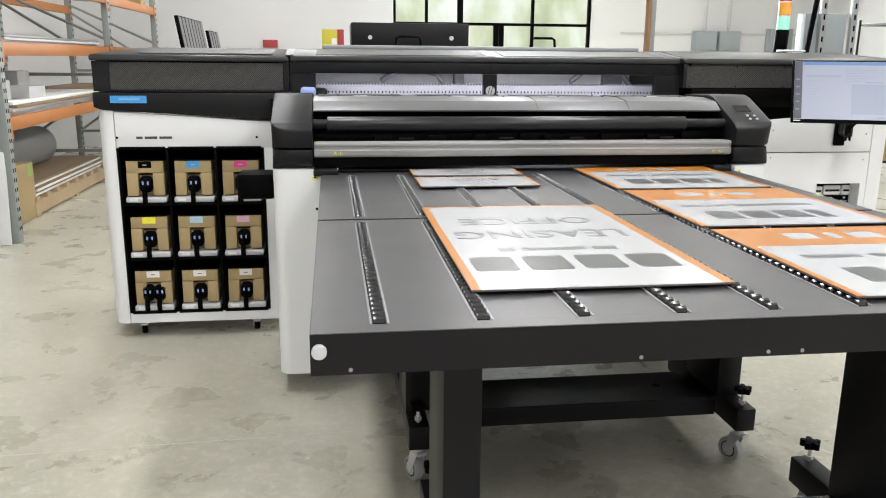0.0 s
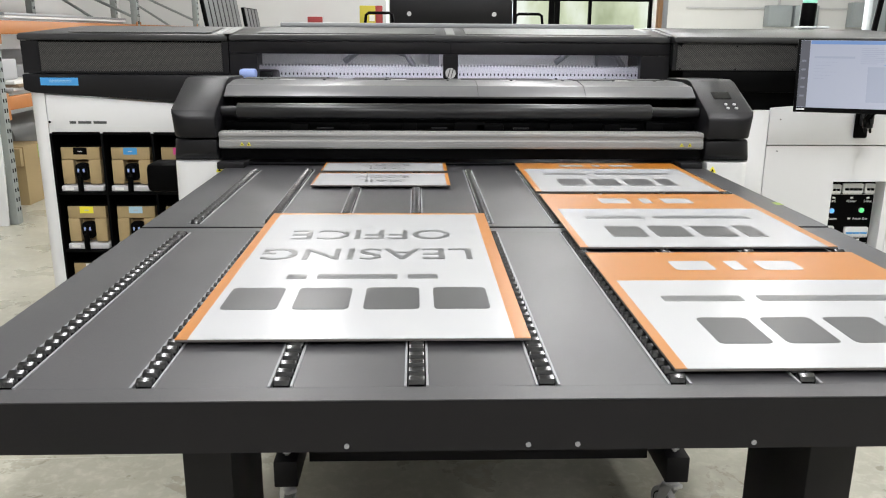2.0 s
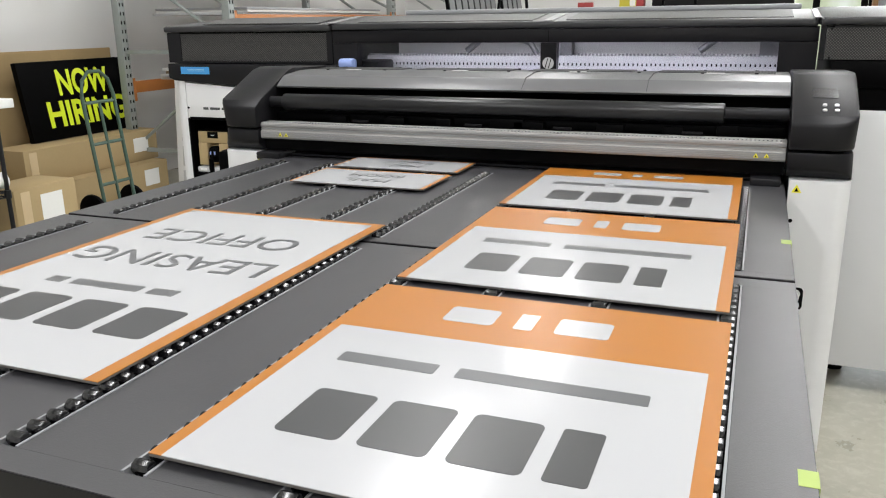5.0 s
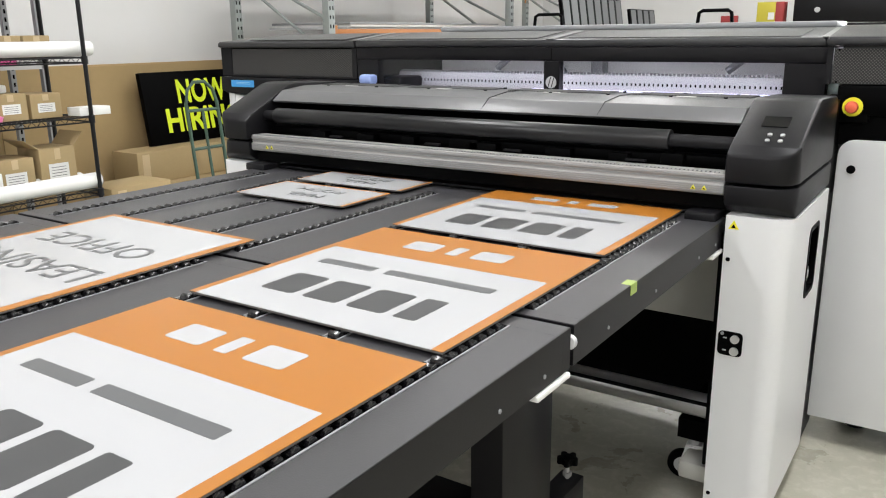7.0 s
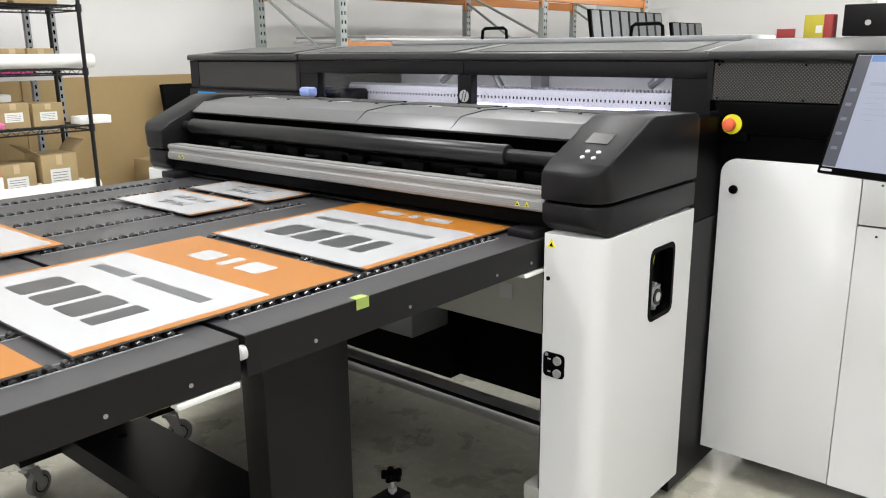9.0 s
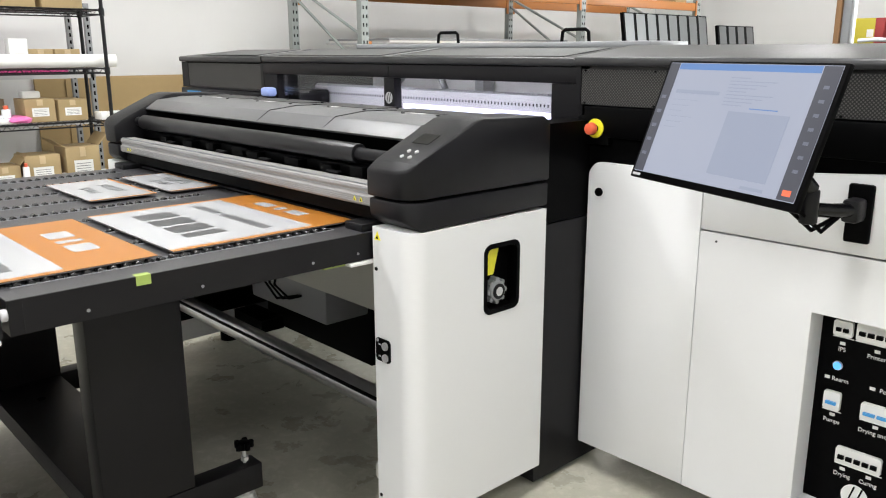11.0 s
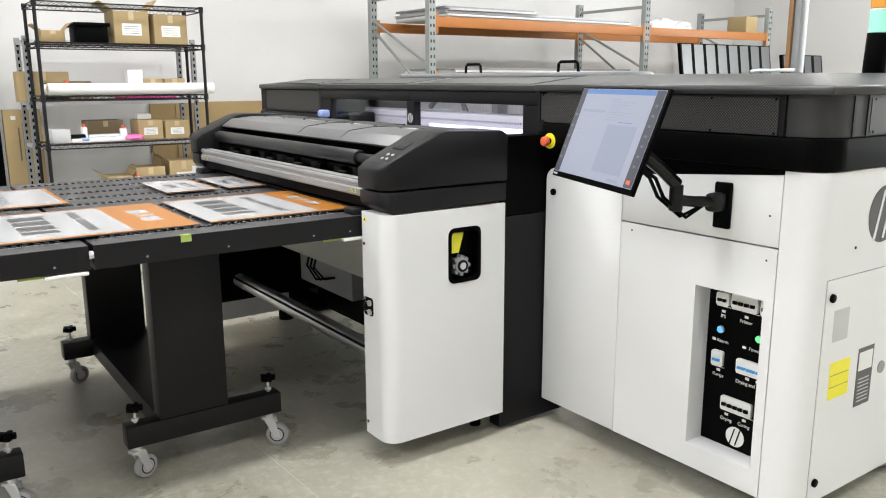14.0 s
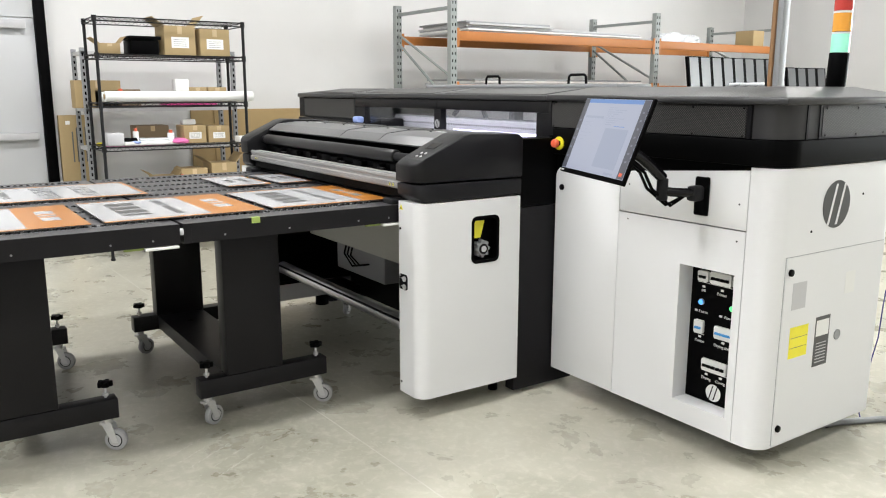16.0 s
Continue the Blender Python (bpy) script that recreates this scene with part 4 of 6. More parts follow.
for x in (0.075, 0.88):
    part("handle", tube(bmesh.new(), [(x - 0.075, 4.19, 1.49), (x - 0.07, 4.19, 1.54), (x - 0.055, 4.19, 1.55), (x + 0.055, 4.19, 1.55), (x + 0.07, 4.19, 1.54), (x + 0.075, 4.19, 1.49)], 0.008), "black", lid, "black grab handle")
part("cable_tie", tube(bmesh.new(), [(2.18, 3.85, 1.486), (2.23, 3.83, 1.489), (2.29, 3.86, 1.487), (2.35, 3.84, 1.489), (2.27, 3.8, 1.487), (2.2, 3.88, 1.489)], 0.006), "foil", pr, "crumpled clear cable")

# print bay: header, posts, panes, rail, lit strip
bx("header_joint", pr, "black", 0.4305, 0.4335, FY - 0.0052, FY - 0.004, 1.354, 1.405)
bx("header", pr, "char2", -0.58, 1.452, FY - 0.004, FY + 0.05, 1.352, 1.407, bev=0.003)
for x0, x1 in ((-0.58, -0.455), (0.398, 0.466), (1.318, 1.452)):
    bx("bay_post", pr, "char2", x0, x1, FY, FY + 0.04, 1.1, 1.351)
maker_disc(pr, pose(0.432, FY - 0.0015, 1.268, 90, 0, 0), 0.024, "lgrey", "black")
for x0, x1 in ((-0.455, 0.398), (0.466, 1.318)):
    g = bx("pane", pr, "glass", x0, x1, FY + 0.018, FY + 0.022, 1.1, 1.351, label="clear pane of the print bay")
    g.visible_shadow = False
bx("bay_sill", pr, "char", -0.58, 1.452, FY - 0.2, FY + 0.045, 1.06, 1.098)
bx("bay_back", pr, "paper", -0.58, 1.452, 4.2, 4.22, 1.1, 1.40)
# unseen fill light added behind the header to brighten the bay interior
bx("bay_fill_lamp", pr, "strip2", -0.4, 1.3, FY + 0.06, FY + 0.09, 1.385, 1.4, label="added fill strip hidden behind the header, brightening the print bay")
bx("bay_side", pr, "char", -0.578, -0.56, FY + 0.05, 4.2, 1.1, 1.40)
bx("bay_side", pr, "char", 1.435, 1.4535, FY + 0.041, 4.2, 1.06, 1.407)
bx("bay_roof", pr, "char", -0.56, 1.43, 3.58, 4.2, 1.4005, 1.407)
bx("bay_bed", pr, "grey", -0.56, 1.43, FY + 0.05, 4.2, 1.02, 1.1)
rail = bx("carriage_rail", pr, "lgrey", -0.55, 1.43, 3.8, 3.9, 1.15, 1.285, label="pale carriage rail with a slotted scale")
bx("light_strip", rail, "strip", 0.2, 1.43, 3.785, 3.799, 1.1, 1.222, label="lit white strip")
bx("scale", rail, "lgrey", -0.55, 1.43, 3.797, 3.7995, 1.228, 1.272, label="white slotted scale")
bm = bmesh.new()
for i in range(102):
    x = -0.53 + i * 0.0192
    box(bm, x, x + 0.006, 3.7955, 3.7968, 1.2435, 1.2545)
tagged(part("scale_ticks", bm, "black", rail), kind="stuff")
bm = bmesh.new()
for i in range(120):
    x = -0.54 + i * 0.0164
    box(bm, x, x + 0.008, 3.8, 3.81, 1.285, 1.296)
tagged(part("rack_teeth", bm, "grey", rail), kind="stuff")
car = bx("carriage", pr, "char", -0.555, -0.4, 3.6, 3.79, 1.12, 1.27, bev=0.015, label="dark print carriage")
bx("bay_clip", pr, "bluep", -0.53, -0.455, FY - 0.06, FY - 0.002, 1.24, 1.285, bev=0.014, label="pale blue plastic clip")
for x in (0.1, 1.2):
    part("energy_chain", tube(bmesh.new(), [(x - 0.2, 4.0, 1.3), (x - 0.12, 4.0, 1.36), (x, 4.0, 1.37), (x + 0.12, 4.0, 1.34), (x + 0.16, 4.0, 1.28)], 0.016), "grey", pr, "grey energy chain")
for x0, x1 in ((0.34, 0.395), (1.25, 1.36)):
    bx("bay_bracket", pr, "grey", x0, x1, 4.12, 4.19, 1.1, 1.398)

# signal tower on the roof
tw = thing("signal_tower", (2.425, 4.235, 1.478), "stacked signal tower with its green segment lit, on the printer roof", "signal light")
cy("tower_base", tw, "black", (2.425, 4.235, 1.478), (2.43, 4.235, 1.62), 0.04, 24, bev=0.004)
for i, c in enumerate(("towerg", "towero", "towerr")):
    z = 1.622 + i * 0.085
    cy("lens", tw, c, (2.43, 4.235, z), (2.43, 4.235, z + 0.075), 0.037, 24)
    cy("tower_ring", tw, "paper", (2.43, 4.235, z + 0.076), (2.43, 4.235, z + 0.083), 0.037, 24)

# ink cartons in the bay
INKS = ("black", "blue", "magenta", "yellow", "lcyan", "lmag", "paper", "paper", "paper")
INKNAME = ("black", "cyan", "magenta", "yellow", "light cyan", "light magenta", "white", "pale", "white")
for k, (c, nm) in enumerate(zip(INKS, INKNAME)):
    col, row = k % 3, k // 3
    x = NX0 + (col + 0.5) * CW
    z = NZ1 - (row + 1) * CH + 0.0075
    t = thing("ink_carton", (x, FY + 0.15, z), "brown ink carton with a %s label in its bay" % nm, "ink carton", "ink cartons")
    bx("tray", t, "lgrey", x - 0.098, x + 0.098, FY + 0.005, FY + 0.36, z, z + 0.028, bev=0.006, label="light grey plastic tray")
    yb = FY + 0.022
    bm = bmesh.new()
    box(bm, x - 0.09, x + 0.09, yb, yb + 0.3, z + 0.15, z + 0.208, 0.003)
    body = part("carton", bm, "card", t, "brown cardboard box")
    bx("flap", body, "card", x - 0.09, x - 0.036, yb - 0.004, yb + 0.3, z + 0.035, z + 0.149, bev=0.002)
    bx("flap", body, "card", x + 0.036, x + 0.09, yb - 0.004, yb + 0.3, z + 0.035, z + 0.149, bev=0.002)
    bx("flap", body, "card", x - 0.0355, x + 0.0355, yb + 0.03, yb + 0.3, z + 0.035, z + 0.135)
    bx("label", t, c, x - 0.032, x + 0.032, yb - 0.001, yb, z + 0.174, z + 0.207, label="%s label" % nm)
    # added black plate: bay shade on the carton top, put in as colour
    bx("carton_shade_plate", t, "black", x - 0.092, x + 0.092, yb + 0.004, yb + 0.3, z + 0.209, z + 0.214)
    bx("label_line", t, "lgrey" if c != "paper" else "ink2", x - 0.01, x + 0.01, yb - 0.0018, yb - 0.001, z + 0.187, z + 0.191)
    bx("tray_tag", t, "paper", x - 0.08, x - 0.04, FY + 0.0035, FY + 0.005, z + 0.008, z + 0.021)
    for off in ((-0.03, 0.03) if k == 6 else (0.0,)):
        v = part("valve", prism(bmesh.new(), rounded(x + off - 0.03, x + off + 0.03, z + 0.05, z + 0.132, 0.02, 5), "y", yb - 0.004, yb + 0.03, 0.004), "black", t, "black ink valve block")
        cy("valve_nut", v, "black", (x + off, yb - 0.004, z + 0.1), (x + off, yb - 0.0115, z + 0.1), 0.023, 18, 0.02, 0.003)
        tube(bm := bmesh.new(), [(x + off, yb - 0.008, z + 0.092), (x + off - 0.002, yb - 0.024, z + 0.07), (x + off - 0.004, yb - 0.024, z + 0.03), (x + off - 0.004, yb - 0.022, z + 0.002)], 0.013)
        part("hose", bm, "black", v)
        for s in (-0.012, 0.012):
            bx("latch", v, "bluep", x + off + s - 0.004, x + off + s + 0.004, yb - 0.0145, yb - 0.011, z + 0.092, z + 0.108)

# touch screen on its arm
B0, BX, BYv = Vector((1.894, 3.15, 1.134)), Vector((0.54, -0.195, 0.0)), Vector((0.022, 0.109, 0.298))
BX_, BY_ = BX.normalized(), BYv.normalized()
BZ_ = BX_.cross(BY_).normalized()
BY_ = BZ_.cross(BX_)
SM = Matrix.Translation(B0) @ Matrix((BX_, BY_, BZ_)).transposed().to_4x4()
SW, SH = 0.566, 0.32
mon = thing("touch_screen", SM @ Matrix.Translation((SW / 2, SH / 2, 0)), "thin black touch screen, lit, on a black swivel arm", "monitor")


def local(bm):
    bmesh.ops.transform(bm, matrix=SM, verts=bm.verts)
    return bm


M["screen"] = glow("lit_screen", (0.35, 0.38, 0.48), 1.0)
M["screen_bar"] = glow("lit_screen_bar", (0.1, 0.22, 0.5), 1.0)
M["screen_dark"] = glow("lit_screen_side", (0.045, 0.048, 0.07), 1.0)
M["screen_icon"] = glow("lit_screen_icon", (0.13, 0.14, 0.19), 1.0)
M["screen_mid"] = glow("lit_screen_block", (0.29, 0.325, 0.43), 1.0)
scr = part("casing", local(box(bmesh.new(), 0, SW, 0, SH, -0.014, 0, 0.003)), "black", mon, "thin black casing")


def spane(name, m, x0, x1, y0, y1, z=0.001):
    part(name, local(box(bmesh.new(), x0 * SW, x1 * SW, y0 * SH, y1 * SH, z - 0.0006, z)), m, scr)


spane("picture", "screen", 0.02, 0.98, 0.055, 0.98)
spane("title_bar", "screen_bar", 0.09, 0.89, 0.925, 0.975, 0.0022)
spane("tool_strip", "screen_dark", 0.02, 0.085, 0.06, 0.975, 0.0022)
spane("tool_strip", "screen_dark", 0.895, 0.98, 0.06, 0.975, 0.0022)
spane("document", "screen_mid", 0.49, 0.82, 0.14, 0.62, 0.0022)
spane("document", "screen_mid", 0.12, 0.4, 0.73, 0.76, 0.0022)
spane("document", "screen_bar", 0.6, 0.75, 0.645, 0.652, 0.0022)
for i in range(6):
    spane("text_line", "screen_mid", 0.12, 0.2 + 0.04 * (i % 3), 0.45 + 0.045 * i, 0.455 + 0.045 * i, 0.0022)
for i in range(5):
    spane("tool_icon", "screen_icon", 0.035, 0.065, 0.2 + 0.12 * i, 0.225 + 0.12 * i, 0.003)
spane("status_mark", "red", 0.915, 0.955, 0.09, 0.13, 0.003)
for i in range(7):
    spane("tool_icon", "screen_icon", 0.925, 0.95, 0.25 + 0.095 * i, 0.272 + 0.095 * i, 0.003)
for i in range(9):
    spane("text_line", "screen_mid", 0.44, 0.55 + 0.05 * (i % 4), 0.66 + 0.026 * i, 0.668 + 0.026 * i, 0.0022)
spane("document", "screen_mid", 0.7, 0.82, 0.075, 0.1, 0.0022)
spane("name_mark", "lgrey", 0.02, 0.075, 0.018, 0.038, 0.0022)
wp = bx("wall_plate", mon, "black", 2.345, 2.408, RF - 0.018, RF - 0.001, 0.98, 1.132, bev=0.006, label="black arm wall plate")
bx("clamp", wp, "char", 2.354, 2.399, RF - 0.08, RF - 0.018, 1.04, 1.1, bev=0.012)
cen = SM @ Vector((SW * 0.62, SH * 0.5, -0.014))
elb = Vector((2.315, RF - 0.17, 1.08))
part("arm_link", tube(bmesh.new(), [(2.378, RF - 0.065, 1.073), (2.349, RF - 0.12, 1.075), tuple(elb)], 0.018, 12), "gloss", mon)
cy("arm_joint", mon, "char", elb - Vector((0, 0, 0.035)), elb + Vector((0, 0, 0.05)), 0.022, 16, bev=0.004)
e2 = elb + Vector((0, 0, 0.05))
mid = (e2 + cen) / 2 + Vector((0, 0, 0.012))
part("arm_upper", tube(bmesh.new(), [tuple(e2), tuple(e2 * 0.75 + cen * 0.25 + Vector((0, 0, 0.01))), tuple(mid), tuple(cen * 0.85 + e2 * 0.15), tuple(cen)], 0.021, 10), "gloss", mon, "black gas spring arm")
for s in (-0.012, 0.012):
    part("cable", tube(bmesh.new(), [(2.378 + s, RF - 0.03, 1.065), (2.364, RF - 0.09, 1.065), (2.33 + s, RF - 0.15, 1.025), tuple(elb + Vector((-0.03 + s, -0.04, 0.01))), tuple(mid + Vector((0.02 + s, 0, -0.06))), tuple(cen + Vector((0, 0.01, -0.04)))], 0.006, 6), "black", mon)
part("head_joint", cyl(bmesh.new(), cen, cen - 0.03 * BZ_, 0.04, 16), "char", mon)

# ---- extension tables ----
TX0, TX1, TT, TB = -0.43, 1.357, 0.962, 0.885
STRIPS = [-0.305, -0.1125, 0.08, 0.2725, 0.46, 0.65, 0.84, 1.035, 1.247]
SWD = 0.018


def roller_mesh():
    bm = bmesh.new()
    cyl(bm, (-0.012, 0, 0), (0.012, 0, 0), 0.0095, 8, bev=0.002)
    return finish(bm, "roller", "rollers")


ROLLER = roller_mesh()


def table(y0, y1, s0, s1, leg0, leg1, b0, b1, label):
    t = thing("extension_table", ((TX0 + TX1) / 2, (y0 + y1) / 2, 0), label, "table", "extension tables")
    fr = bx("front_rail", t, "char2", TX0, TX1, y0, y0 + 0.03, TB, TT - 0.001, label="dark steel front rail")
    bx("rear_rail", t, "char2", TX0, TX1, y1 - 0.03, y1, TB, TT - 0.001)
    bx("side_rail", t, "char2", TX0, TX0 + 0.03, y0 + 0.0301, y1 - 0.0301, TB, TT - 0.001)
    sr = bx("side_rail", t, "char2", TX1 - 0.03, TX1, y0 + 0.0301, y1 - 0.0301, TB, TT - 0.001)
    bx("underside", t, "black", TX0 + 0.031, TX1 - 0.031, y0 + 0.031, y1 - 0.031, TB + 0.005, TT - 0.03)
    bx("deck_plate", t, "deck", TX0 + 0.001, TX1 - 0.001, y0 + 0.001, s0, TT - 0.0009, TT + 0.0005)
    bx("deck_plate", t, "deck", TX0 + 0.001, TX1 - 0.001, s1, y1 - 0.001, TT - 0.0009, TT + 0.0005)
    edges = [TX0 + 0.001] + [v for x in STRIPS for v in (x - SWD, x + SWD)] + [TX1 - 0.001]
    for k, (a, b) in enumerate(zip(edges[0::2], edges[1::2])):
        bx("deck_plate", t, "deck", a, b, s0 + 0.0003, s1 - 0.0003, TT - 0.0009, TT + 0.0005)
        lo, hi = max(a, TX0 + 0.0315), min(b, TX1 - 0.0315)
        bx("deck_rib", t, "black", lo, hi, s0 + 0.0005, s1 - 0.0005, TT - 0.0295, TT - 0.001)
    for x in STRIPS:
        bx("channel", t, "black", x - SWD + 0.0005, x + SWD - 0.0005, s0 + 0.001, s1 - 0.001, TT - 0.0295, TT - 0.012)
        for s in (-1, 1):
            bx("channel_lip", t, "grey", x + s * (SWD - 0.004), x + s * (SWD - 0.0005), s0 + 0.001, s1 - 0.001, TT - 0.012, TT + 0.002)
        n = int((s1 - s0) / 0.03)
        for i in range(n):
            o = new("roller", ROLLER)
            o.parent = t
            o.matrix_parent_inverse = t.matrix_basis.inverted()
            o.location = (x, s0 + 0.018 + i * 0.03, TT - 0.0005)
    for x in (TX0 + 0.016, TX1 - 0.005):
        cy("bumper", fr, "lgrey", (x, y0 - 0.014, TT - 0.03), (x, y0, TT - 0.03), 0.0135, 16, bev=0.003, label="pale round bumper")
    for x in (TX0 + 0.07, 0.176, 0.428, 0.497, 0.746, 1.05, TX1 - 0.08):
        cy("screw", fr, "grey", (x, y0 - 0.002, TB + 0.009), (x, y0 + 0.002, TB + 0.009), 0.0038, 8)
    for y in (y0 + 0.16, y0 + 0.43, y1 - 0.25, y1 - 0.1):
        cy("screw", sr, "grey", (TX1 - 0.002, y, TB + 0.022), (TX1 + 0.002, y, TB + 0.022), 0.004, 8)
    part("tape", prism(bmesh.new(), [(TX1 - 0.02, TT + 0.001), (TX1 + 0.0015, TT + 0.001), (TX1 + 0.0015, TT - 0.022), (TX1 + 0.0006, TT - 0.022), (TX1 + 0.0006, TT + 0.0006), (TX1 - 0.02, TT + 0.0006)], "y", y0 + 0.27, y0 + 0.305), "green", t, "lime green tape mark")
    bx("tie_clip", t, "bluep", 1.24, 1.33, y1 - 0.1, y1 - 0.02, TB - 0.012, TB, bev=0.003)
    bx("tie_clip", t, "paper", 1.335, 1.362, y1 - 0.13, y1 - 0.005, TB - 0.014, TB - 0.003, bev=0.003)
    bx("tie_clip", t, "green", 1.32, 1.334, y1 - 0.2, y1 - 0.06, TB - 0.012, TB - 0.003)
    # pedestal
    for lx0, lx1, bx0, bx1 in ((-0.15, -0.062, -0.15, -0.08), (1.0, 1.088, 1.02, 1.09)):
        bx("leg", t, "char2", lx0, lx1, leg0, leg1, 0.227, TB, bev=0.004, label="broad dark steel upright")
        ft = bx("foot_beam", t, "char2", bx0, bx1, b0, b1, 0.142, 0.226, bev=0.004, label="dark steel foot beam on castors")
        bm_x = (bx0 + bx1) / 2
        for y in (b0 + 0.04, b1 - 0.04):
            caster(t, bm_x, y, 0.142, 0.045, turn=-35 if y > (b0 + b1) / 2 else 25)
            st = cy("stud", t, "chrome", (bm_x, y, 0.227), (bm_x, y, 0.275), 0.006, 10)
            cy("wing_nut", st, "chrome", (bm_x, y, 0.235), (bm_x, y, 0.247), 0.013, 6)
            bm = cyl(bmesh.new(), (bm_x, y, 0.272), (bm_x, y, 0.297), 0.02, 12, bev=0.004)
            for k in range(5):
                a = k * 1.2566
                cyl(bm, (bm_x + 0.022 * math.cos(a), y + 0.022 * math.sin(a), 0.276), (bm_x + 0.022 * math.cos(a), y + 0.022 * math.sin(a), 0.296), 0.009, 8)
            part("knob", bm, "black", st, "black star knob")
    sh = bx("lower_shelf", t, "char2", -0.062, 1.0, leg0 + 0.005, leg1 - 0.005, 0.213, 0.223, label="dark steel shelf between the uprights")
    bx("shelf_flange", sh, "char2", -0.062, 1.0, leg0 + 0.005, leg0 + 0.013, 0.153, 0.2125)
    bx("shelf_flange", sh, "char2", -0.062, 1.0, leg1 - 0.013, leg1 - 0.005, 0.153, 0.2125)
    for x in (0.12, 0.82):
        cy("shelf_hole", sh, "black", (x, (leg0 + leg1) / 2, 0.2225), (x, (leg0 + leg1) / 2, 0.2245), 0.015, 14)
    return t


table(0.722, 1.722, 0.765, 1.672, 1.03, 1.285, 0.905, 1.506, "dark grey roller table, free-standing, at the end of the line")
table(1.736, 2.735, 1.768, 2.62, 1.965, 2.225, 1.842, 2.443, "dark grey roller table beside the printer bed")

# ---- printed signs on the tables ----
SZ0, SZ1 = 0.9705, 0.9755


def sign(x0, x1, y0, y1, label, left, right, far, band=0.0):
    t = thing("sign_board", ((x0 + x1) / 2, (y0 + y1) / 2, SZ0), label, "sign", "printed sign boards")
    bx("board", t, "signedge", x0, x1, y0, y1, SZ0, SZ1 - 0.001, bev=0.0006)
    yf = y1 - (band or far)
    bx("white_field", t, "sign", x0 + left, x1 - right, y0, yf, SZ1 - 0.001, SZ1, label="white printed field")
    bx("orange_edge", t, "orange", x0, x1, yf, y1, SZ1 - 0.001, SZ1, label="orange printed band" if band else "orange printed edge")
    bx("orange_edge", t, "orange", x0, x0 + left, y0, yf, SZ1 - 0.001, SZ1, label="orange printed edge")
    bx("orange_edge", t, "orange", x1 - right, x1, y0, yf, SZ1 - 0.001, SZ1, label="orange printed edge")
    return t


def bars(t, xc, yc, widths, gap, h, m):
    """Plain bars in a row, centred, that stand for writing."""
    x = xc - (sum(widths) + gap * (len(widths) - 1)) / 2
    for w in widths:
        part("bar", prism(bmesh.new(), rounded(x, x + w, yc - h / 2, yc + h / 2, min(w, h) * 0.12, 4), "z", SZ1, SZ1 + 0.0004), m, t, "printed bar")
        x += w + gap


def turned(x, y):
    return pose(x, y, SZ1 + 0.0003, 0, 0, 180)


for x0, x1, y0, y1, yw in ((0.643, 1.240, 2.152, 2.712, 2.58), (0.648, 1.248, 1.482, 2.108, 1.895), (0.65, 1.253, 0.792, 1.432, 1.222)):
    s = sign(x0, x1, y0, y1, "white and orange printed sign board lying on the rollers", 0.018, 0.022, 0, y1 - yw)
    xc, L = (x0 + x1) / 2 - 0.005, yw - y0
    bars(s, xc - 0.005, y0 + 0.36 * L, (0.088, 0.088, 0.088, 0.05), 0.022, 0.12 * L / 0.43, "ink")
    bars(s, xc, y0 + 0.74 * L, (0.15, 0.26), 0.03, 0.032, "ink2")
    bars(s, xc, (yw + y1) / 2, (0.085, 0.03, 0.085), 0.035, 0.32 * (y1 - yw), "sign")
s = sign(-0.11, 0.456, 0.918, 1.838, "large white sign board with orange edges lying on the rollers", 0.02, 0.026, 0.016)
bars(s, 0.165, 1.12, (0.1, 0.1, 0.1, 0.1), 0.026, 0.125, "ink")
bars(s, 0.165, 1.255, (0.04, 0.16, 0.06), 0.02, 0.03, "ink2")
words("lettering", "LEASING", 0.125, turned(0.165, 1.43), "ink2", s, "grey lettering", 0.0003, 0.46, 0.0006)
words("lettering", "OFFICE", 0.125, turned(0.165, 1.605), "ink2", s, "grey lettering", 0.0003, 0.38, 0.0006)
for y0, y1 in ((2.255, 2.487), (2.537, 2.722)):
    s = sign(-0.065, 0.382, y0, y1, "small white sign board with thin orange edges lying on the rollers", 0.006, 0.012, 0.01)
    yc, h = (y0 + y1) / 2, y1 - y0
    words("lettering", "MAIL", 0.062, turned(0.16, yc - 0.16 * h), "ink", s, "grey lettering", 0.0003, 0.15)
    words("lettering", "ROOM", 0.062, turned(0.16, yc + 0.18 * h), "ink", s, "grey lettering", 0.0003, 0.18)

# ---- the room: racking along the west wall ----
RXF, RXB = -2.83, -3.96
RY = (5.87, 9.03, 11.55)
rack = thing("pallet_rack", ((RXF + RXB) / 2, 8.85, 0), "grey-green pallet rack with orange beams, loaded with sheet stock", "rack")


def slots(bm, x, y, z0, z1, w):
    z = z0
    while z < z1:
        box(bm, x - 0.002, x + 0.002, y - w, y + w, z, z + 0.03)
        z += 0.075


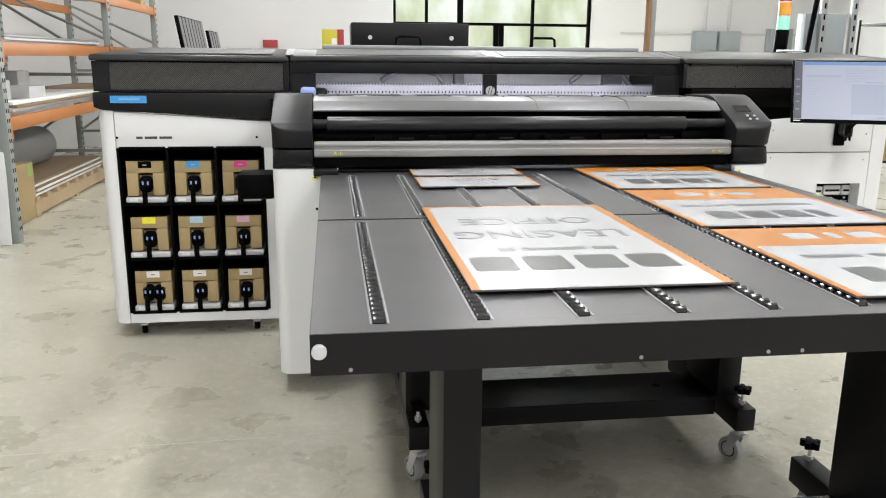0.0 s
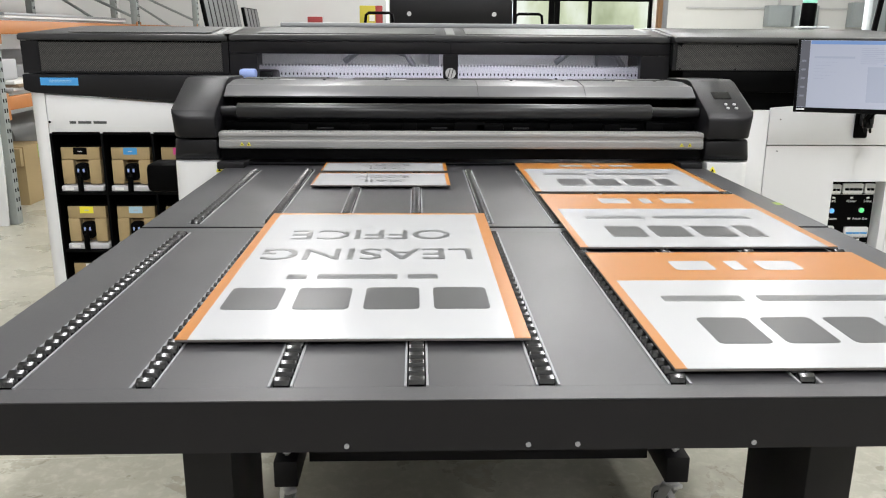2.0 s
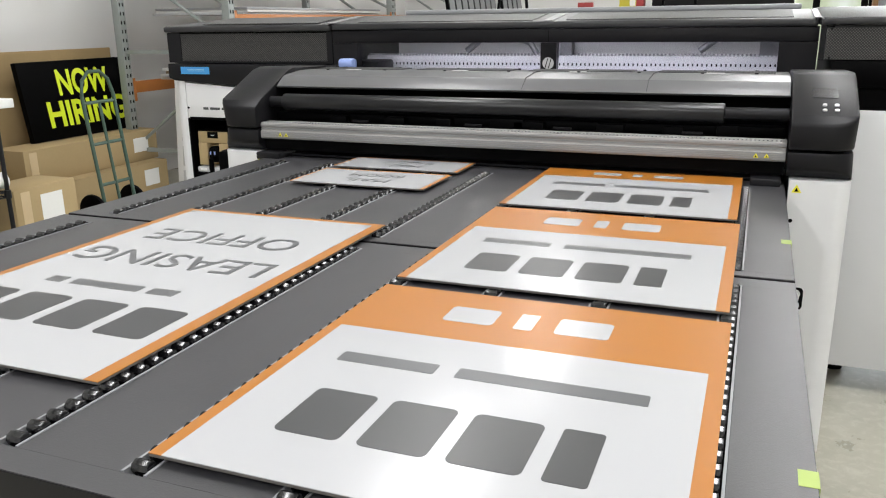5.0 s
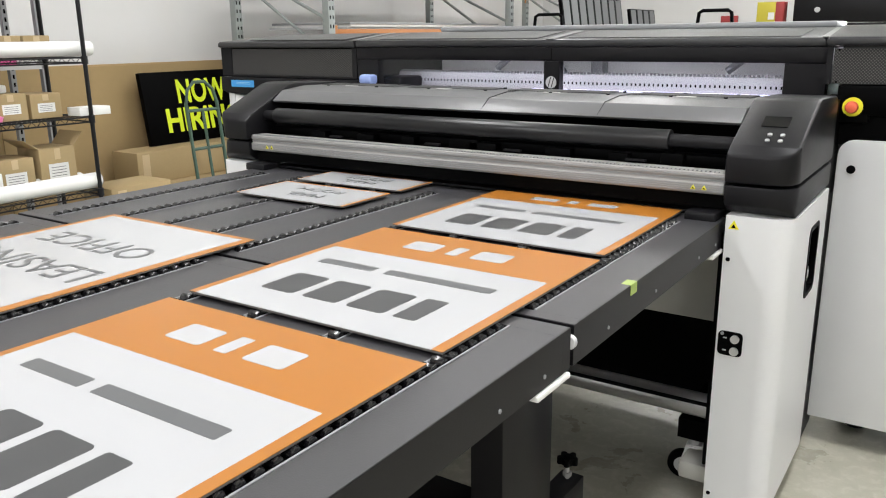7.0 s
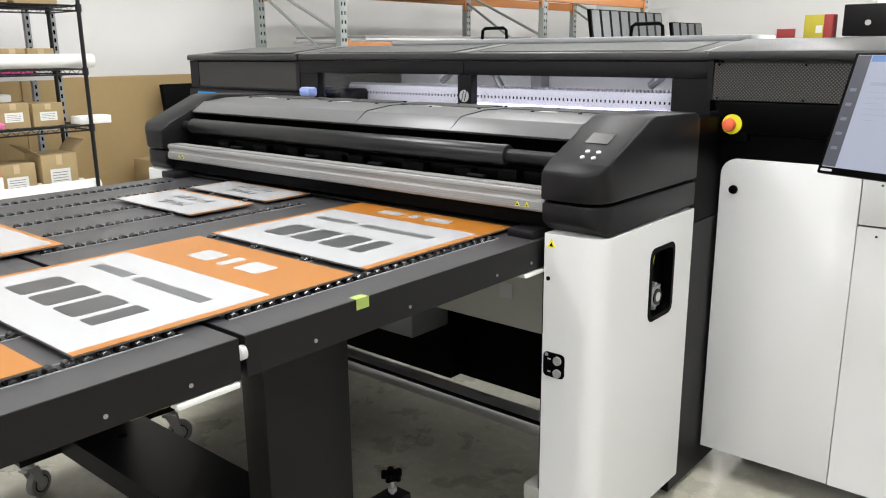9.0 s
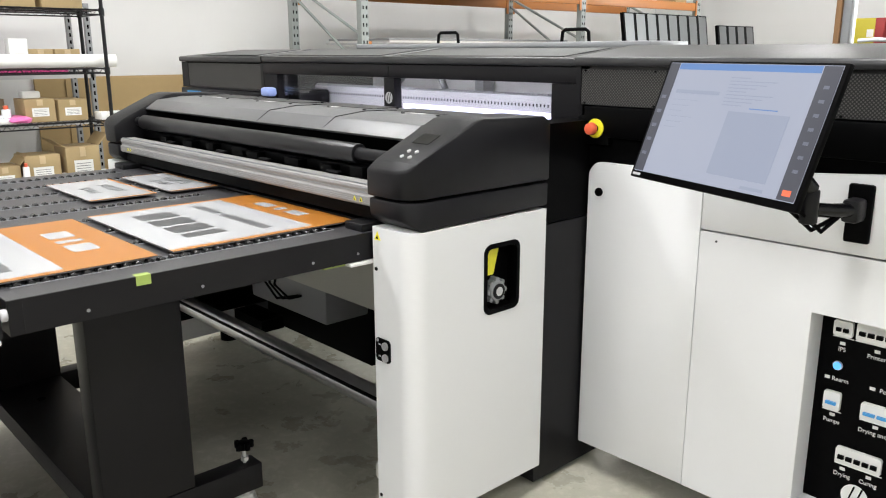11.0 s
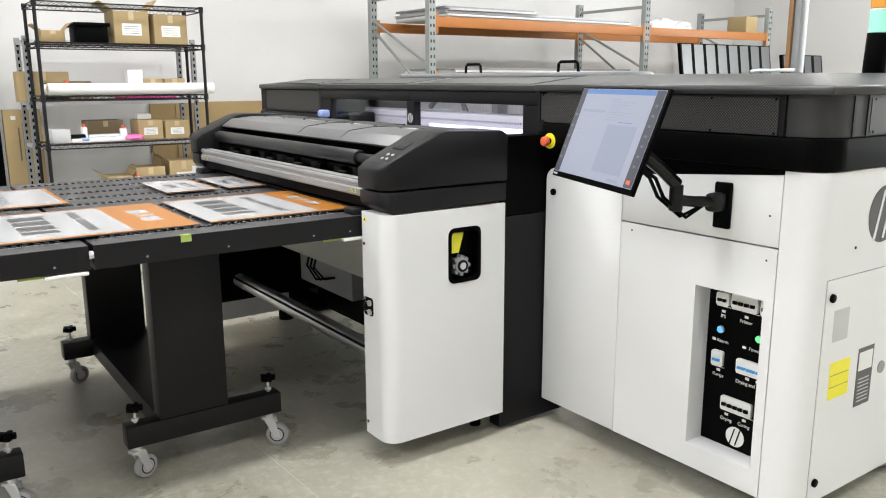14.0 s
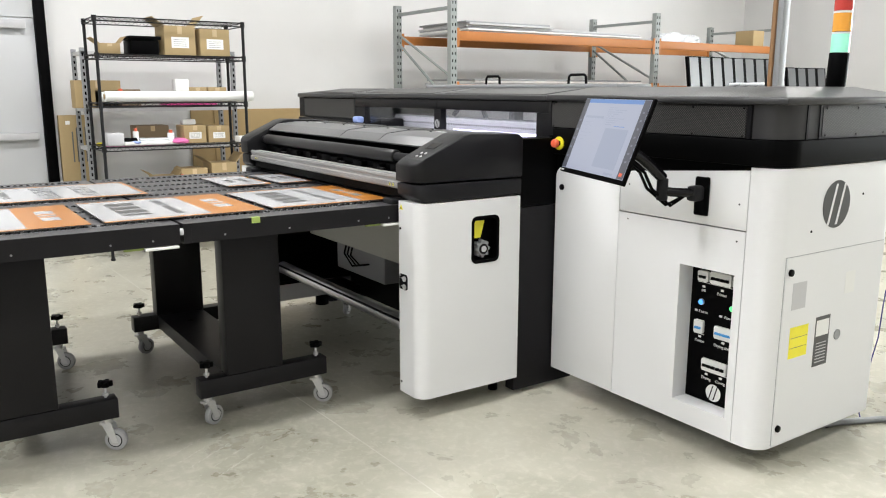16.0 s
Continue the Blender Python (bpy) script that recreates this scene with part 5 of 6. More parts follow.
for y in RY:
    for x in (RXF, RXB):
        p = bx("upright", rack, "rackgr", x - 0.035, x + 0.035, y - 0.04, y + 0.04, 0, 2.42, bev=0.003, label="grey-green slotted upright")
        bm = bmesh.new()
        slots(bm, x + 0.0355, y - 0.018, 0.1, 2.38, 0.006)
        slots(bm, x + 0.0355, y + 0.018, 0.1, 2.38, 0.006)
        tagged(part("slots", bm, "black", p), kind="stuff")
    for z in (0.35, 1.2, 2.3):
        bx("frame_rail", rack, "rackgr", RXB + 0.036, RXF - 0.036, y - 0.015, y + 0.015, z, z + 0.035)
    for za, zb in ((0.38, 1.15), (2.0, 1.3), (2.1, 1.6)):
        part("frame_brace", tube(bmesh.new(), [(RXB + 0.02, y, za), (RXF - 0.02, y, zb)], 0.016, 6), "rackgr", rack)
LEVELS = (0.96, 1.52, 2.08)
for y0, y1 in zip(RY, RY[1:]):
    for z in LEVELS:
        for x in (RXF, RXB):
            if y0 == RY[0] and z == LEVELS[1] and x == RXB:
                continue
            bx("beam", rack, "rackor", x - 0.025, x + 0.025, y0 + 0.041, y1 - 0.041, z - 0.1, z, bev=0.004, label="orange steel beam")
            for ye in (y0 + 0.043, y1 - 0.043):
                bx("beam_hook", rack, "rackor", x + 0.0255, x + 0.034, ye - 0.03, ye + 0.03, z - 0.17, z + 0.03)


def sheets(name, x0, x1, y0, y1, z0, n, th, mats, label, jit=0.03):
    """Stack of boards with uneven edges."""
    t = thing(name, ((x0 + x1) / 2, (y0 + y1) / 2, z0), label, "sheet stack")
    z = z0
    for i in range(n):
        a, b = random.uniform(-jit, jit), random.uniform(-jit, jit)
        bx("sheet", t, mats[i % len(mats)], x0 + a, x1 + a, y0 + b, y1 + b, z, z + th, bev=0.002)
        z += th + 0.0005
    return t


random.seed(11)
sheets("sheet_stack", -3.85, -2.88, 6.1, 8.8, 2.081, 4, 0.018, ("lgrey", "paper", "grey"), "stack of pale sheets on the top beams")
sheets("sheet_stack", -3.8, -2.86, 6.1, 7.3, 2.157, 2, 0.02, ("lgrey", "grey"), "grey sheets on the top beams")
sheets("sheet_stack", -3.85, -2.88, 6.2, 8.85, 0.961, 4, 0.025, ("paper", "lgrey", "mdf"), "white board stack on the lower beams")
sheets("sheet_stack", -3.85, -2.88, 9.2, 11.3, 0.961, 3, 0.03, ("mdf", "paper", "mdf"), "brown and white boards on the lower beams")
sheets("sheet_stack", -3.85, -2.88, 6.2, 8.85, 1.521, 3, 0.02, ("lgrey", "paper", "grey"), "pale boards on the middle beams")
sheets("sheet_stack", -4.0, -3.04, 6.95, 9.1, 0.181, 6, 0.02, ("paper", "mdf", "paper", "mdf"), "brown and white boards on a pallet", 0.015)
pal = thing("pallet", (-3.52, 8.0, 0), "rough pale wooden pallet under a board stack", "pallet")
for x in (-3.96, -3.52, -3.06):
    bx("stringer", pal, "wood", x - 0.03, x + 0.03, 6.9, 9.3, 0.02, 0.14)
for i in range(9):
    y = 6.91 + i * 0.285
    bx("slat", pal, "wood", -4.0, -3.02, y, y + 0.1, 0.141, 0.18)
    if i % 4 == 0:
        bx("slat", pal, "wood", -4.0, -3.02, y, y + 0.1, 0, 0.019)
for (x, y, z, w, d, h) in ((-3.2, 6.3, 1.065, 0.4, 0.5, 0.16), (-3.1, 6.95, 1.065, 0.35, 0.4, 0.1), (-3.3, 7.3, 1.065, 0.3, 0.3, 0.22)):
    solid("parcel", box(bmesh.new(), x - w / 2, x + w / 2, y - d / 2, y + d / 2, z, z + h, 0.01), "lgrey", "pale wrapped parcel on the rack boards", "parcel")
t = thing("carton", (-3.17, 6.74, 0), "worn brown cardboard carton with lime tape on the floor", "carton")
bx("box", t, "card", -3.3, -3.035, 6.55, 6.95, 0, 0.5, bev=0.006)
bx("flap", t, "card", -3.29, -3.045, 6.5, 6.548, 0.34, 0.49, bev=0.002)
bx("tape", t, "green", -3.035, -3.0338, 6.8, 6.93, 0.38, 0.49)
for i, x in enumerate((-2.96, -2.9)):
    t = thing("leaning_panel", (x, 5.78, 0), "white panelled board leaning on the rack end", "panel", "leaning panels")
    bm = bmesh.new()
    box(bm, -0.42, 0.06, -0.012, 0.012, 0, 1.15 - 0.1 * i, 0.004)
    bmesh.ops.transform(bm, matrix=pose(x, 5.72 + 0.06 * i, 0, -5, 0, 0), verts=bm.verts)
    d = part("board", bm, "white", t)
    for k in range(5 if i == 0 else 0):
        bm = bmesh.new()
        box(bm, -0.36, 0.0, -0.016, -0.012, 0.06 + 0.21 * k, 0.23 + 0.21 * k, 0.003)
        bmesh.ops.transform(bm, matrix=pose(x, 5.72, 0, -5, 0, 0), verts=bm.verts)
        part("inset_panel", bm, "lgrey", d)

# spare deck panels on a trolley before the rack
for x0, y0, y1, z0, h in ((-1.93, 8.65, 10.35, 1.32, 0.54), (-1.9, 10.55, 11.45, 1.32, 0.44)):
    t = thing("spare_deck_panel", (x0, (y0 + y1) / 2, z0), "dark grey slotted deck panel propped upright on a trolley", "panel", "spare deck panels")
    Mx = pose(x0, (y0 + y1) / 2, z0, 0, -9, 0)
    w = y1 - y0
    bm = bmesh.new()
    box(bm, -0.02, 0.02, -w / 2, w / 2, 0, h, 0.004)
    bmesh.ops.transform(bm, matrix=Mx, verts=bm.verts)
    d = part("panel", bm, "black", t)
    n = int(w / 0.19)
    for k in range(n):
        bm = bmesh.new()
        box(bm, 0.02, 0.022, -w / 2 + (k + 0.5) * w / n - 0.08, -w / 2 + (k + 0.5) * w / n + 0.08, 0.012, h - 0.012)
        bmesh.ops.transform(bm, matrix=Mx, verts=bm.verts)
        part("plate", bm, "plate", d)
trol = thing("panel_trolley", (-2.05, 10.05, 0), "grey steel trolley carrying spare panels", "trolley")
bx("top", trol, "grey", -2.35, -1.75, 8.6, 11.5, 1.28, 1.319, bev=0.004)
for x in (-2.32, -1.83):
    for y in (8.65, 11.4):
        bx("leg", trol, "grey", x, x + 0.05, y, y + 0.05, 0, 1.28)
solid("carton", box(bmesh.new(), -3.2, -2.9, 11.15, 11.4, 2.081, 2.3, 0.006), "card", "brown cardboard carton on the top beams", "carton")
_b = bmesh.new()
bmesh.ops.create_icosphere(_b, subdivisions=4, radius=1, matrix=Matrix.LocRotScale((-3.3, 9.9, 2.08), None, (0.3, 0.5, 0.14)))
for v in _b.verts:
    v.co += 0.09 * Vector(noise.noise_vector(v.co * 6)) + 0.03 * Vector(noise.noise_vector(v.co * 25))
    v.co.z = max(v.co.z, 2.082)
solid("bubble_wrap", _b, "foil", "heap of clear bubble wrap on the top beams", "bubble wrap")

# yellow cartons and a dark machine far behind the printer
cab = thing("storage_cabinet", (-0.05, 11.1, 0), "grey storage cabinet behind the printer", "cabinet")
bx("body", cab, "grey", -0.6, -0.1, 10.8, 11.4, 0, 1.5, bev=0.006)
t = thing("yellow_carton", (-0.26, 10.95, 1.5), "yellow and red printed carton", "carton")
bx("box", t, "mustard", -0.48, -0.27, 10.85, 11.05, 1.5, 1.8, bev=0.004)
bx("print", t, "maroon", -0.27, -0.18, 10.85, 11.05, 1.5, 1.8, bev=0.004)
bx("print", t, "paper", -0.35, -0.28, 10.8485, 10.85, 1.6, 1.68)
t = thing("dark_machine", (0.87, 11.2, 0), "large dark grey cabinet machine with two round knobs", "machine")
bx("body", t, "char2", -0.06, 1.55, 10.9, 11.7, 0, 1.55, bev=0.01)
bx("hood", t, "char2", -0.08, 1.57, 10.88, 11.72, 1.56, 1.9, bev=0.015)
for x in (0.18, 1.32):
    cy("knob", t, "lgrey", (x, 10.86, 1.7), (x, 10.88, 1.7), 0.03, 14)
t = thing("wall_box", (-1.32, JOG_Y, 1.57), "small dark red box fixed to the wall", "wall box")
bx("box", t, "maroon", -1.43, -1.2, JOG_Y - 0.08, JOG_Y - 0.001, 1.57, 1.69, bev=0.006)
roll_stack = thing("dark_roll", (-3.5, 7.7, 0.31), "large grey wrapped roll lying on the boards", "roll")
cy("roll", roll_stack, "grey", (-3.5, 7.0, 0.5), (-3.5, 8.5, 0.5), 0.19, 28, bev=0.01)
cy("core", roll_stack, "card", (-3.5, 6.99, 0.5), (-3.5, 7.0, 0.5), 0.05, 18)

# post behind the printer, strut frame, wall enclosures
post = thing("service_post", (1.78, 4.78, 0), "steel and brown painted service post behind the printer", "post")
bx("channel", post, "steel", 1.772, 1.805, 4.75, 4.81, 0, CEIL - 0.002, bev=0.003)
bx("board", post, "rust", 1.748, 1.77, 4.74, 4.80, 0, CEIL - 0.002, bev=0.003)
stf = thing("strut_frame", (5.25, 8.0, 0), "slotted steel strut frame carrying a grey enclosure", "strut frame")
for x in (5.05, 5.42):
    p = bx("strut", stf, "steel", x, x + 0.06, 7.97, 8.03, 0, 3.2, bev=0.003)
    bm = bmesh.new()
    for k in range(24):
        box(bm, x + 0.02, x + 0.04, 7.967, 7.97, 0.2 + k * 0.12, 0.26 + k * 0.12)
    tagged(part("slots", bm, "black", p), kind="stuff")
bx("enclosure", stf, "elec", 4.9, 5.4, 8.04, 8.2, 1.4, 1.95, bev=0.008, label="grey electrical enclosure")
part("conduit", tube(bmesh.new(), [(4.9, 7.96, 1.5), (4.97, 7.95, 2.2), (4.9, 7.95, 2.6), (4.78, 7.95, 2.95), (4.75, 7.95, 3.4)], 0.03, 10), "black", stf, "black flexible conduit")
for i, (x, w, h) in enumerate(((6.6, 0.42, 0.36), (7.07, 0.42, 0.36), (8.1, 0.45, 0.42))):
    t = thing("wall_enclosure", (x, WY1, 1.5), "grey wall-mounted electrical enclosure", "enclosure", "wall enclosures")
    bx("box", t, "elec", x - w / 2, x + w / 2, WY1 - 0.2, WY1 - 0.001, 1.6, 1.6 + h, bev=0.008)
    bx("door", t, "elec", x - w / 2 + 0.02, x + w / 2 - 0.02, WY1 - 0.212, WY1 - 0.2, 1.62, 1.58 + h, bev=0.004)
    part("conduit", tube(bmesh.new(), [(x, WY1 - 0.1, 1.6 + h), (x, WY1 - 0.1, CEIL - 0.01)], 0.025, 8), "lgrey", t)
sc = thing("shelf_cart", (6.1, 8.0, 0), "black wire shelf with cartons by the east side", "shelf")
for x in (5.75, 6.9):
    for y in (7.75, 8.3):
        cy("post", sc, "wire", (x, y, 0), (x, y, 1.9), 0.013, 10)
for z in (0.32, 0.78, 1.25, 1.85):
    bx("wire_shelf", sc, "wire", 5.75, 6.9, 7.75, 8.3, z - 0.02, z)
for x, w, h, z in ((5.95, 0.3, 0.42, 0.321), (6.4, 0.4, 0.36, 0.321), (6.1, 0.4, 0.3, 0.781), (6.05, 0.3, 0.2, 1.251)):
    solid("carton", box(bmesh.new(), x - w / 2, x + w / 2, 7.8, 8.15, z, z + h, 0.006), "card", "brown cardboard carton on the wire shelf", "carton")

# ---- the west wall: shelving, kraft sheets, banner, hand truck ----
def wire_shelf_unit(x0, x1, y0, y1, h, levels, label, name="wire_shelf"):
    t = thing(name, ((x0 + x1) / 2, (y0 + y1) / 2, 0), label, "shelf")
    for x in (x0, x1):
        for y in (y0, y1):
            p = cy("post", t, "wire", (x, y, 0.02), (x, y, h), 0.0135, 12)
            cy("foot", p, "wire", (x, y, 0), (x, y, 0.02), 0.02, 10)
            for z in levels:
                cy("collar", p, "wire", (x, y, z - 0.04), (x, y, z + 0.01), 0.02, 10)
    for z in levels:
        bm = bmesh.new()
        for zz in (z, z - 0.032):
            for y in (y0, y1):
                cyl(bm, (x0, y, zz), (x1, y, zz), 0.005, 6)
            for x in (x0, x1):
                cyl(bm, (x, y0, zz), (x, y1, zz), 0.005, 6)
        n = int((y1 - y0) / 0.03)
        for i in range(1, n):
            y = y0 + i * (y1 - y0) / n
            cyl(bm, (x0, y, z + 0.004), (x1, y, z + 0.004), 0.0022, 4)
        for x in (x0, x1):
            for i in range(n):
                ya, yb = y0 + i * (y1 - y0) / n, y0 + (i + 1) * (y1 - y0) / n
                cyl(bm, (x, ya, z - (0.032 if i % 2 else 0)), (x, yb, z - (0 if i % 2 else 0.032)), 0.0022, 4)
        part("wire_deck", bm, "wire", t, "black wire deck")
    return t


SX0, SX1, SY0, SY1 = -3.29, -2.85, 2.31, 3.57
wire_shelf_unit(SX0, SX1, SY0, SY1, 2.06, (2.05, 1.75, 1.345, 0.975, 0.5, 0.15), "black wire shelving unit packed with cartons and rolls")
ang = thing("angle_shelf", (-3.77, 2.95, 0), "grey slotted-angle shelving against the wall", "shelf")
for x in (-4.0, -3.58):
    for y in (2.33, 3.72):
        p = bx("post", ang, "grey", x - 0.02, x + 0.02, y - 0.02, y + 0.02, 0, 1.83)
        bm = bmesh.new()
        for k in range(30):
            box(bm, x + 0.0205, x + 0.0215, y - 0.007, y + 0.007, 0.1 + k * 0.057, 0.13 + k * 0.057)
        tagged(part("slots", bm, "black", p), kind="stuff")
for z in (0.5, 0.93, 1.29, 1.8):
    bx("board", ang, "lgrey", -4.02, -3.56, 2.32, 3.73, z - 0.03, z)


def carton(x, y, z, w, d, h, label, lab=True, opened=False, m="card"):
    """Cardboard box with tape, white label and, if opened, raised flaps."""
    t = thing("carton", (x, y, z), label, "carton", "cartons on the shelves")
    bm = bmesh.new()
    box(bm, x - w / 2, x + w / 2, y - d / 2, y + d / 2, z, z + h, 0.004)
    b = part("box", bm, m, t)
    bx("tape", b, "tape", x + w / 2, x + w / 2 + 0.0008, y - 0.02, y + 0.02, z + h * 0.72, z + h - 0.004)
    if lab:
        bx("label", t, "paper", x + w / 2, x + w / 2 + 0.0012, y - d * 0.28, y + d * 0.28, z + h * 0.25, z + h * 0.62)
        for q in range(4):
            bx("label_line", t, "ink2", x + w / 2 + 0.0012, x + w / 2 + 0.0018, y - d * 0.22, y + d * 0.2, z + h * (0.31 + 0.07 * q), z + h * (0.325 + 0.07 * q))
    if opened:
        for s, a in ((-1, 35), (1, 50)):
            bm = bmesh.new()
            box(bm, -w / 2, w / 2, 0, s * d * 0.45, 0, 0.004)
            bmesh.ops.transform(bm, matrix=Matrix.Translation((x, y + s * d * 0.5, z + h)) @ Matrix.Rotation(radians(s * a), 4, "X"), verts=bm.verts)
            part("flap", bm, m, t)
    return t


carton(-3.06, 3.02, 1.757, 0.3, 0.27, 0.25, "brown cardboard carton with a white label on the wire shelf", opened=True)
carton(-3.06, 3.33, 1.757, 0.3, 0.27, 0.235, "brown cardboard carton with a white label on the wire shelf")
t = thing("plastic_bin", (-3.05, 2.72, 1.757), "black plastic bin with a lid on the wire shelf", "bin")
bm = bmesh.new()
box(bm, -3.18, -2.92, 2.6, 2.84, 1.757, 1.88, 0.012)
part("tub", bm, "black", t)
bx("lid", t, "black", -3.2, -2.9, 2.585, 2.855, 1.8805, 1.91, bev=0.008)
carton(-3.1, 2.45, 1.757, 0.2, 0.17, 0.09, "small open cardboard tray on the wire shelf", False, True)
carton(-3.72, 2.45, 1.292, 0.2, 0.4, 0.25, "open brown carton standing on its side", False)
carton(-3.1, 3.18, 1.352, 0.2, 0.16, 0.13, "small brown carton on the shelf", False)
carton(-3.1, 3.36, 1.352, 0.2, 0.17, 0.13, "small brown carton on the shelf", False)
solid("white_package", box(bmesh.new(), -3.1, -3, 2.98, 3.1, 1.352, 1.55, 0.004), "paper", "tall white package on the shelf", "package")
carton(-3.68, 2.9, 0.933, 0.25, 0.3, 0.19, "dark brown open carton on the grey shelf", False, m="mdf")
carton(-3.08, 3.12, 0.982, 0.25, 0.2, 0.16, "brown carton with a label on the wire shelf")
carton(-3.08, 3.34, 0.982, 0.25, 0.2, 0.15, "brown carton with a label on the wire shelf")
carton(-3.1, 2.85, 0.53, 0.25, 0.2, 0.16, "brown carton with a label low on the shelf", opened=True)
carton(-3.1, 3.1, 0.53, 0.25, 0.24, 0.22, "brown carton with a label low on the shelf")
carton(-3.1, 3.38, 0.53, 0.25, 0.24, 0.26, "opened brown carton low on the shelf", opened=True)


def roll(x, y0, y1, z, r, label, m="paper"):
    t = thing("media_roll", (x, (y0 + y1) / 2, z - r), label, "roll", "media rolls")
    cy("roll", t, m, (x, y0, z), (x, y1, z), r, 24, bev=0.003)
    for a, b in ((y0 - 0.006, y0), (y1, y1 + 0.006)):
        cy("core", t, "card", (x, a, z), (x, b, z), r * 0.5, 16)


roll(-2.92, 2.36, 3.66, 1.40, 0.046, "long white media roll lying on the wire shelf")
roll(-3.02, 2.34, 3.5, 1.398, 0.04, "long white media roll lying on the wire shelf")
roll(-2.94, 2.36, 2.6, 1.017, 0.032, "short dark roll lying on the wire shelf", "black")
roll(-2.9, 2.3, 3.6, 0.56, 0.05, "long white media roll low on the wire shelf")
roll(-3.02, 2.3, 3.55, 0.56, 0.045, "long white media roll low on the wire shelf")
solid("white_box", box(bmesh.new(), -3, -2.86, 3.5, 3.72, 0.982, 1.035, 0.004), "paper", "long white box on the wire shelf", "box")
random.seed(21)
CLUT = (("pink", "folded pink plastic film"), ("paper", "loose white packet"), ("bluep", "pale blue packet"), ("yellow", "yellow tape roll"), ("foil", "crumpled clear bag"), ("magenta", "magenta packet"))
for k in range(22):
    c, lab = CLUT[k % 6]
    z = (0.982, 1.352, 0.982, 0.931)[k % 4]
    x = -3.7 if z == 0.931 else random.uniform(-3.2, -2.95)
    y = random.uniform(2.4, 3.0)
    bm = bmesh.new()
    bmesh.ops.create_icosphere(bm, subdivisions=2, radius=1, matrix=Matrix.LocRotScale((x, y, z + 0.025), Euler((0, 0, random.uniform(0, 3))), (random.uniform(0.04, 0.09), random.uniform(0.05, 0.13), 0.025)))
    for v in bm.verts:
        v.co += 0.012 * Vector(noise.noise_vector(v.co * 30))
        v.co.z = max(v.co.z, z)
    solid("packet", bm, c, lab + " on the shelf", "packet", "small packets")

for y, z, r, h, c, lab in ((2.98, 0.53, 0.022, 0.15, "paper", "white plastic bottle with a red cap on the shelf"), (2.9, 0.982, 0.03, 0.1, "foil", "clear plastic jar on the shelf"), (2.5, 1.352, 0.03, 0.09, "paper", "white paper roll on the shelf"), (2.6, 0.982, 0.025, 0.12, "paper", "white spray bottle on the shelf")):
    t = thing("bottle", (-2.96, y, z), lab, "bottle", "bottles")
    cy("body", t, c, (-2.96, y, z), (-2.96, y, z + h), r, 16, bev=0.004)
    cy("cap", t, "red", (-2.96, y, z + h), (-2.96, y, z + h + 0.025), r * 0.55, 14)
for x, y, z, w, d, h, c, lab in ((-3.72, 2.62, 1.292, 0.2, 0.42, 0.17, "mdf", "dark brown open carton behind the rolls"), (-2.96, 2.72, 0.982, 0.12, 0.46, 0.035, "paper", "white padded envelope on the shelf"), (-3, 2.78, 1.018, 0.1, 0.3, 0.02, "foil", "clear film packet on the shelf"), (-3.7, 3.3, 1.292, 0.22, 0.5, 0.05, "magenta", "flat magenta packet on the grey shelf"), (-3.65, 2.75, 0.932, 0.2, 0.55, 0.03, "pink", "folded pink film on the grey shelf"), (-3.1, 3.1, 1.143, 0.1, 0.12, 0.05, "paper", "white tape dispenser on a carton"), (-3, 2.42, 0.982, 0.2, 0.14, 0.11, "lgrey", "grey wrapped bundle on the shelf")):
    solid("shelf_item", box(bmesh.new(), x - w / 2, x + w / 2, y - d / 2, y + d / 2, z, z + h, min(h, 0.04) * 0.3), c, lab, "packet", "shelf items")
t = thing("flat_carton", (-4.3, 2.34, 0), "tall flat brown carton leaning against the wall beside the door", "carton")
bm = bmesh.new()
box(bm, -4.34, -4.27, 2.19, 2.5, 0, 1.21, 0.004)
part("box", bm, "card", t)
bx("label", t, "paper", -4.2699, -4.269, 2.25, 2.29, 1.12, 1.155)
for q in range(4):
    bx("print_bar", t, "ink2", -4.2699, -4.269, 2.3 + 0.04 * q, 2.312 + 0.04 * q, 0.75, 1.05 + 0.04 * (q % 2))
# kraft sheets against the wall
t = thing("kraft_sheet", (-4.33, 4.8, 0), "large brown kraft board leaning on the wall", "board", "kraft boards")
bx("sheet", t, "kraft", -4.345, -4.32, 3.5, 6.1, 0, 1.25, bev=0.003)
t = thing("kraft_sheet", (-4.31, 4.6, 0), "large brown kraft board leaning on the wall", "board", "kraft boards")
bx("sheet", t, "kraft", -4.318, -4.308, 3.75, 5.4, 0, 1.235)
# banner
ban = thing("banner_sign", pose(-4.15, 5.47, 0.55, 0, 0, 0), "black hanging sign with neon yellow lettering leaning on the wall", "sign")
BM = Matrix.Translation((-4.1, 5.47, 0.86)) @ Matrix.Rotation(radians(-8), 4, "Y")
bm = bmesh.new()
box(bm, -0.05, 0.0, -0.58, 0.58, -0.315, 0.315, 0.004)
bmesh.ops.transform(bm, matrix=BM, verts=bm.verts)
part("board", bm, "black", ban)
for s, z in (("NOW", 0.125), ("HIRING", -0.125)):
    words("lettering", s, 0.285, BM @ pose(0.002, 0.05, z, 90, 0, 90), "neon", ban, "neon yellow lettering", 0.001, 0.56 if s == "NOW" else 0.86, 0.008)
# long cartons stacked on the floor
random.seed(5)
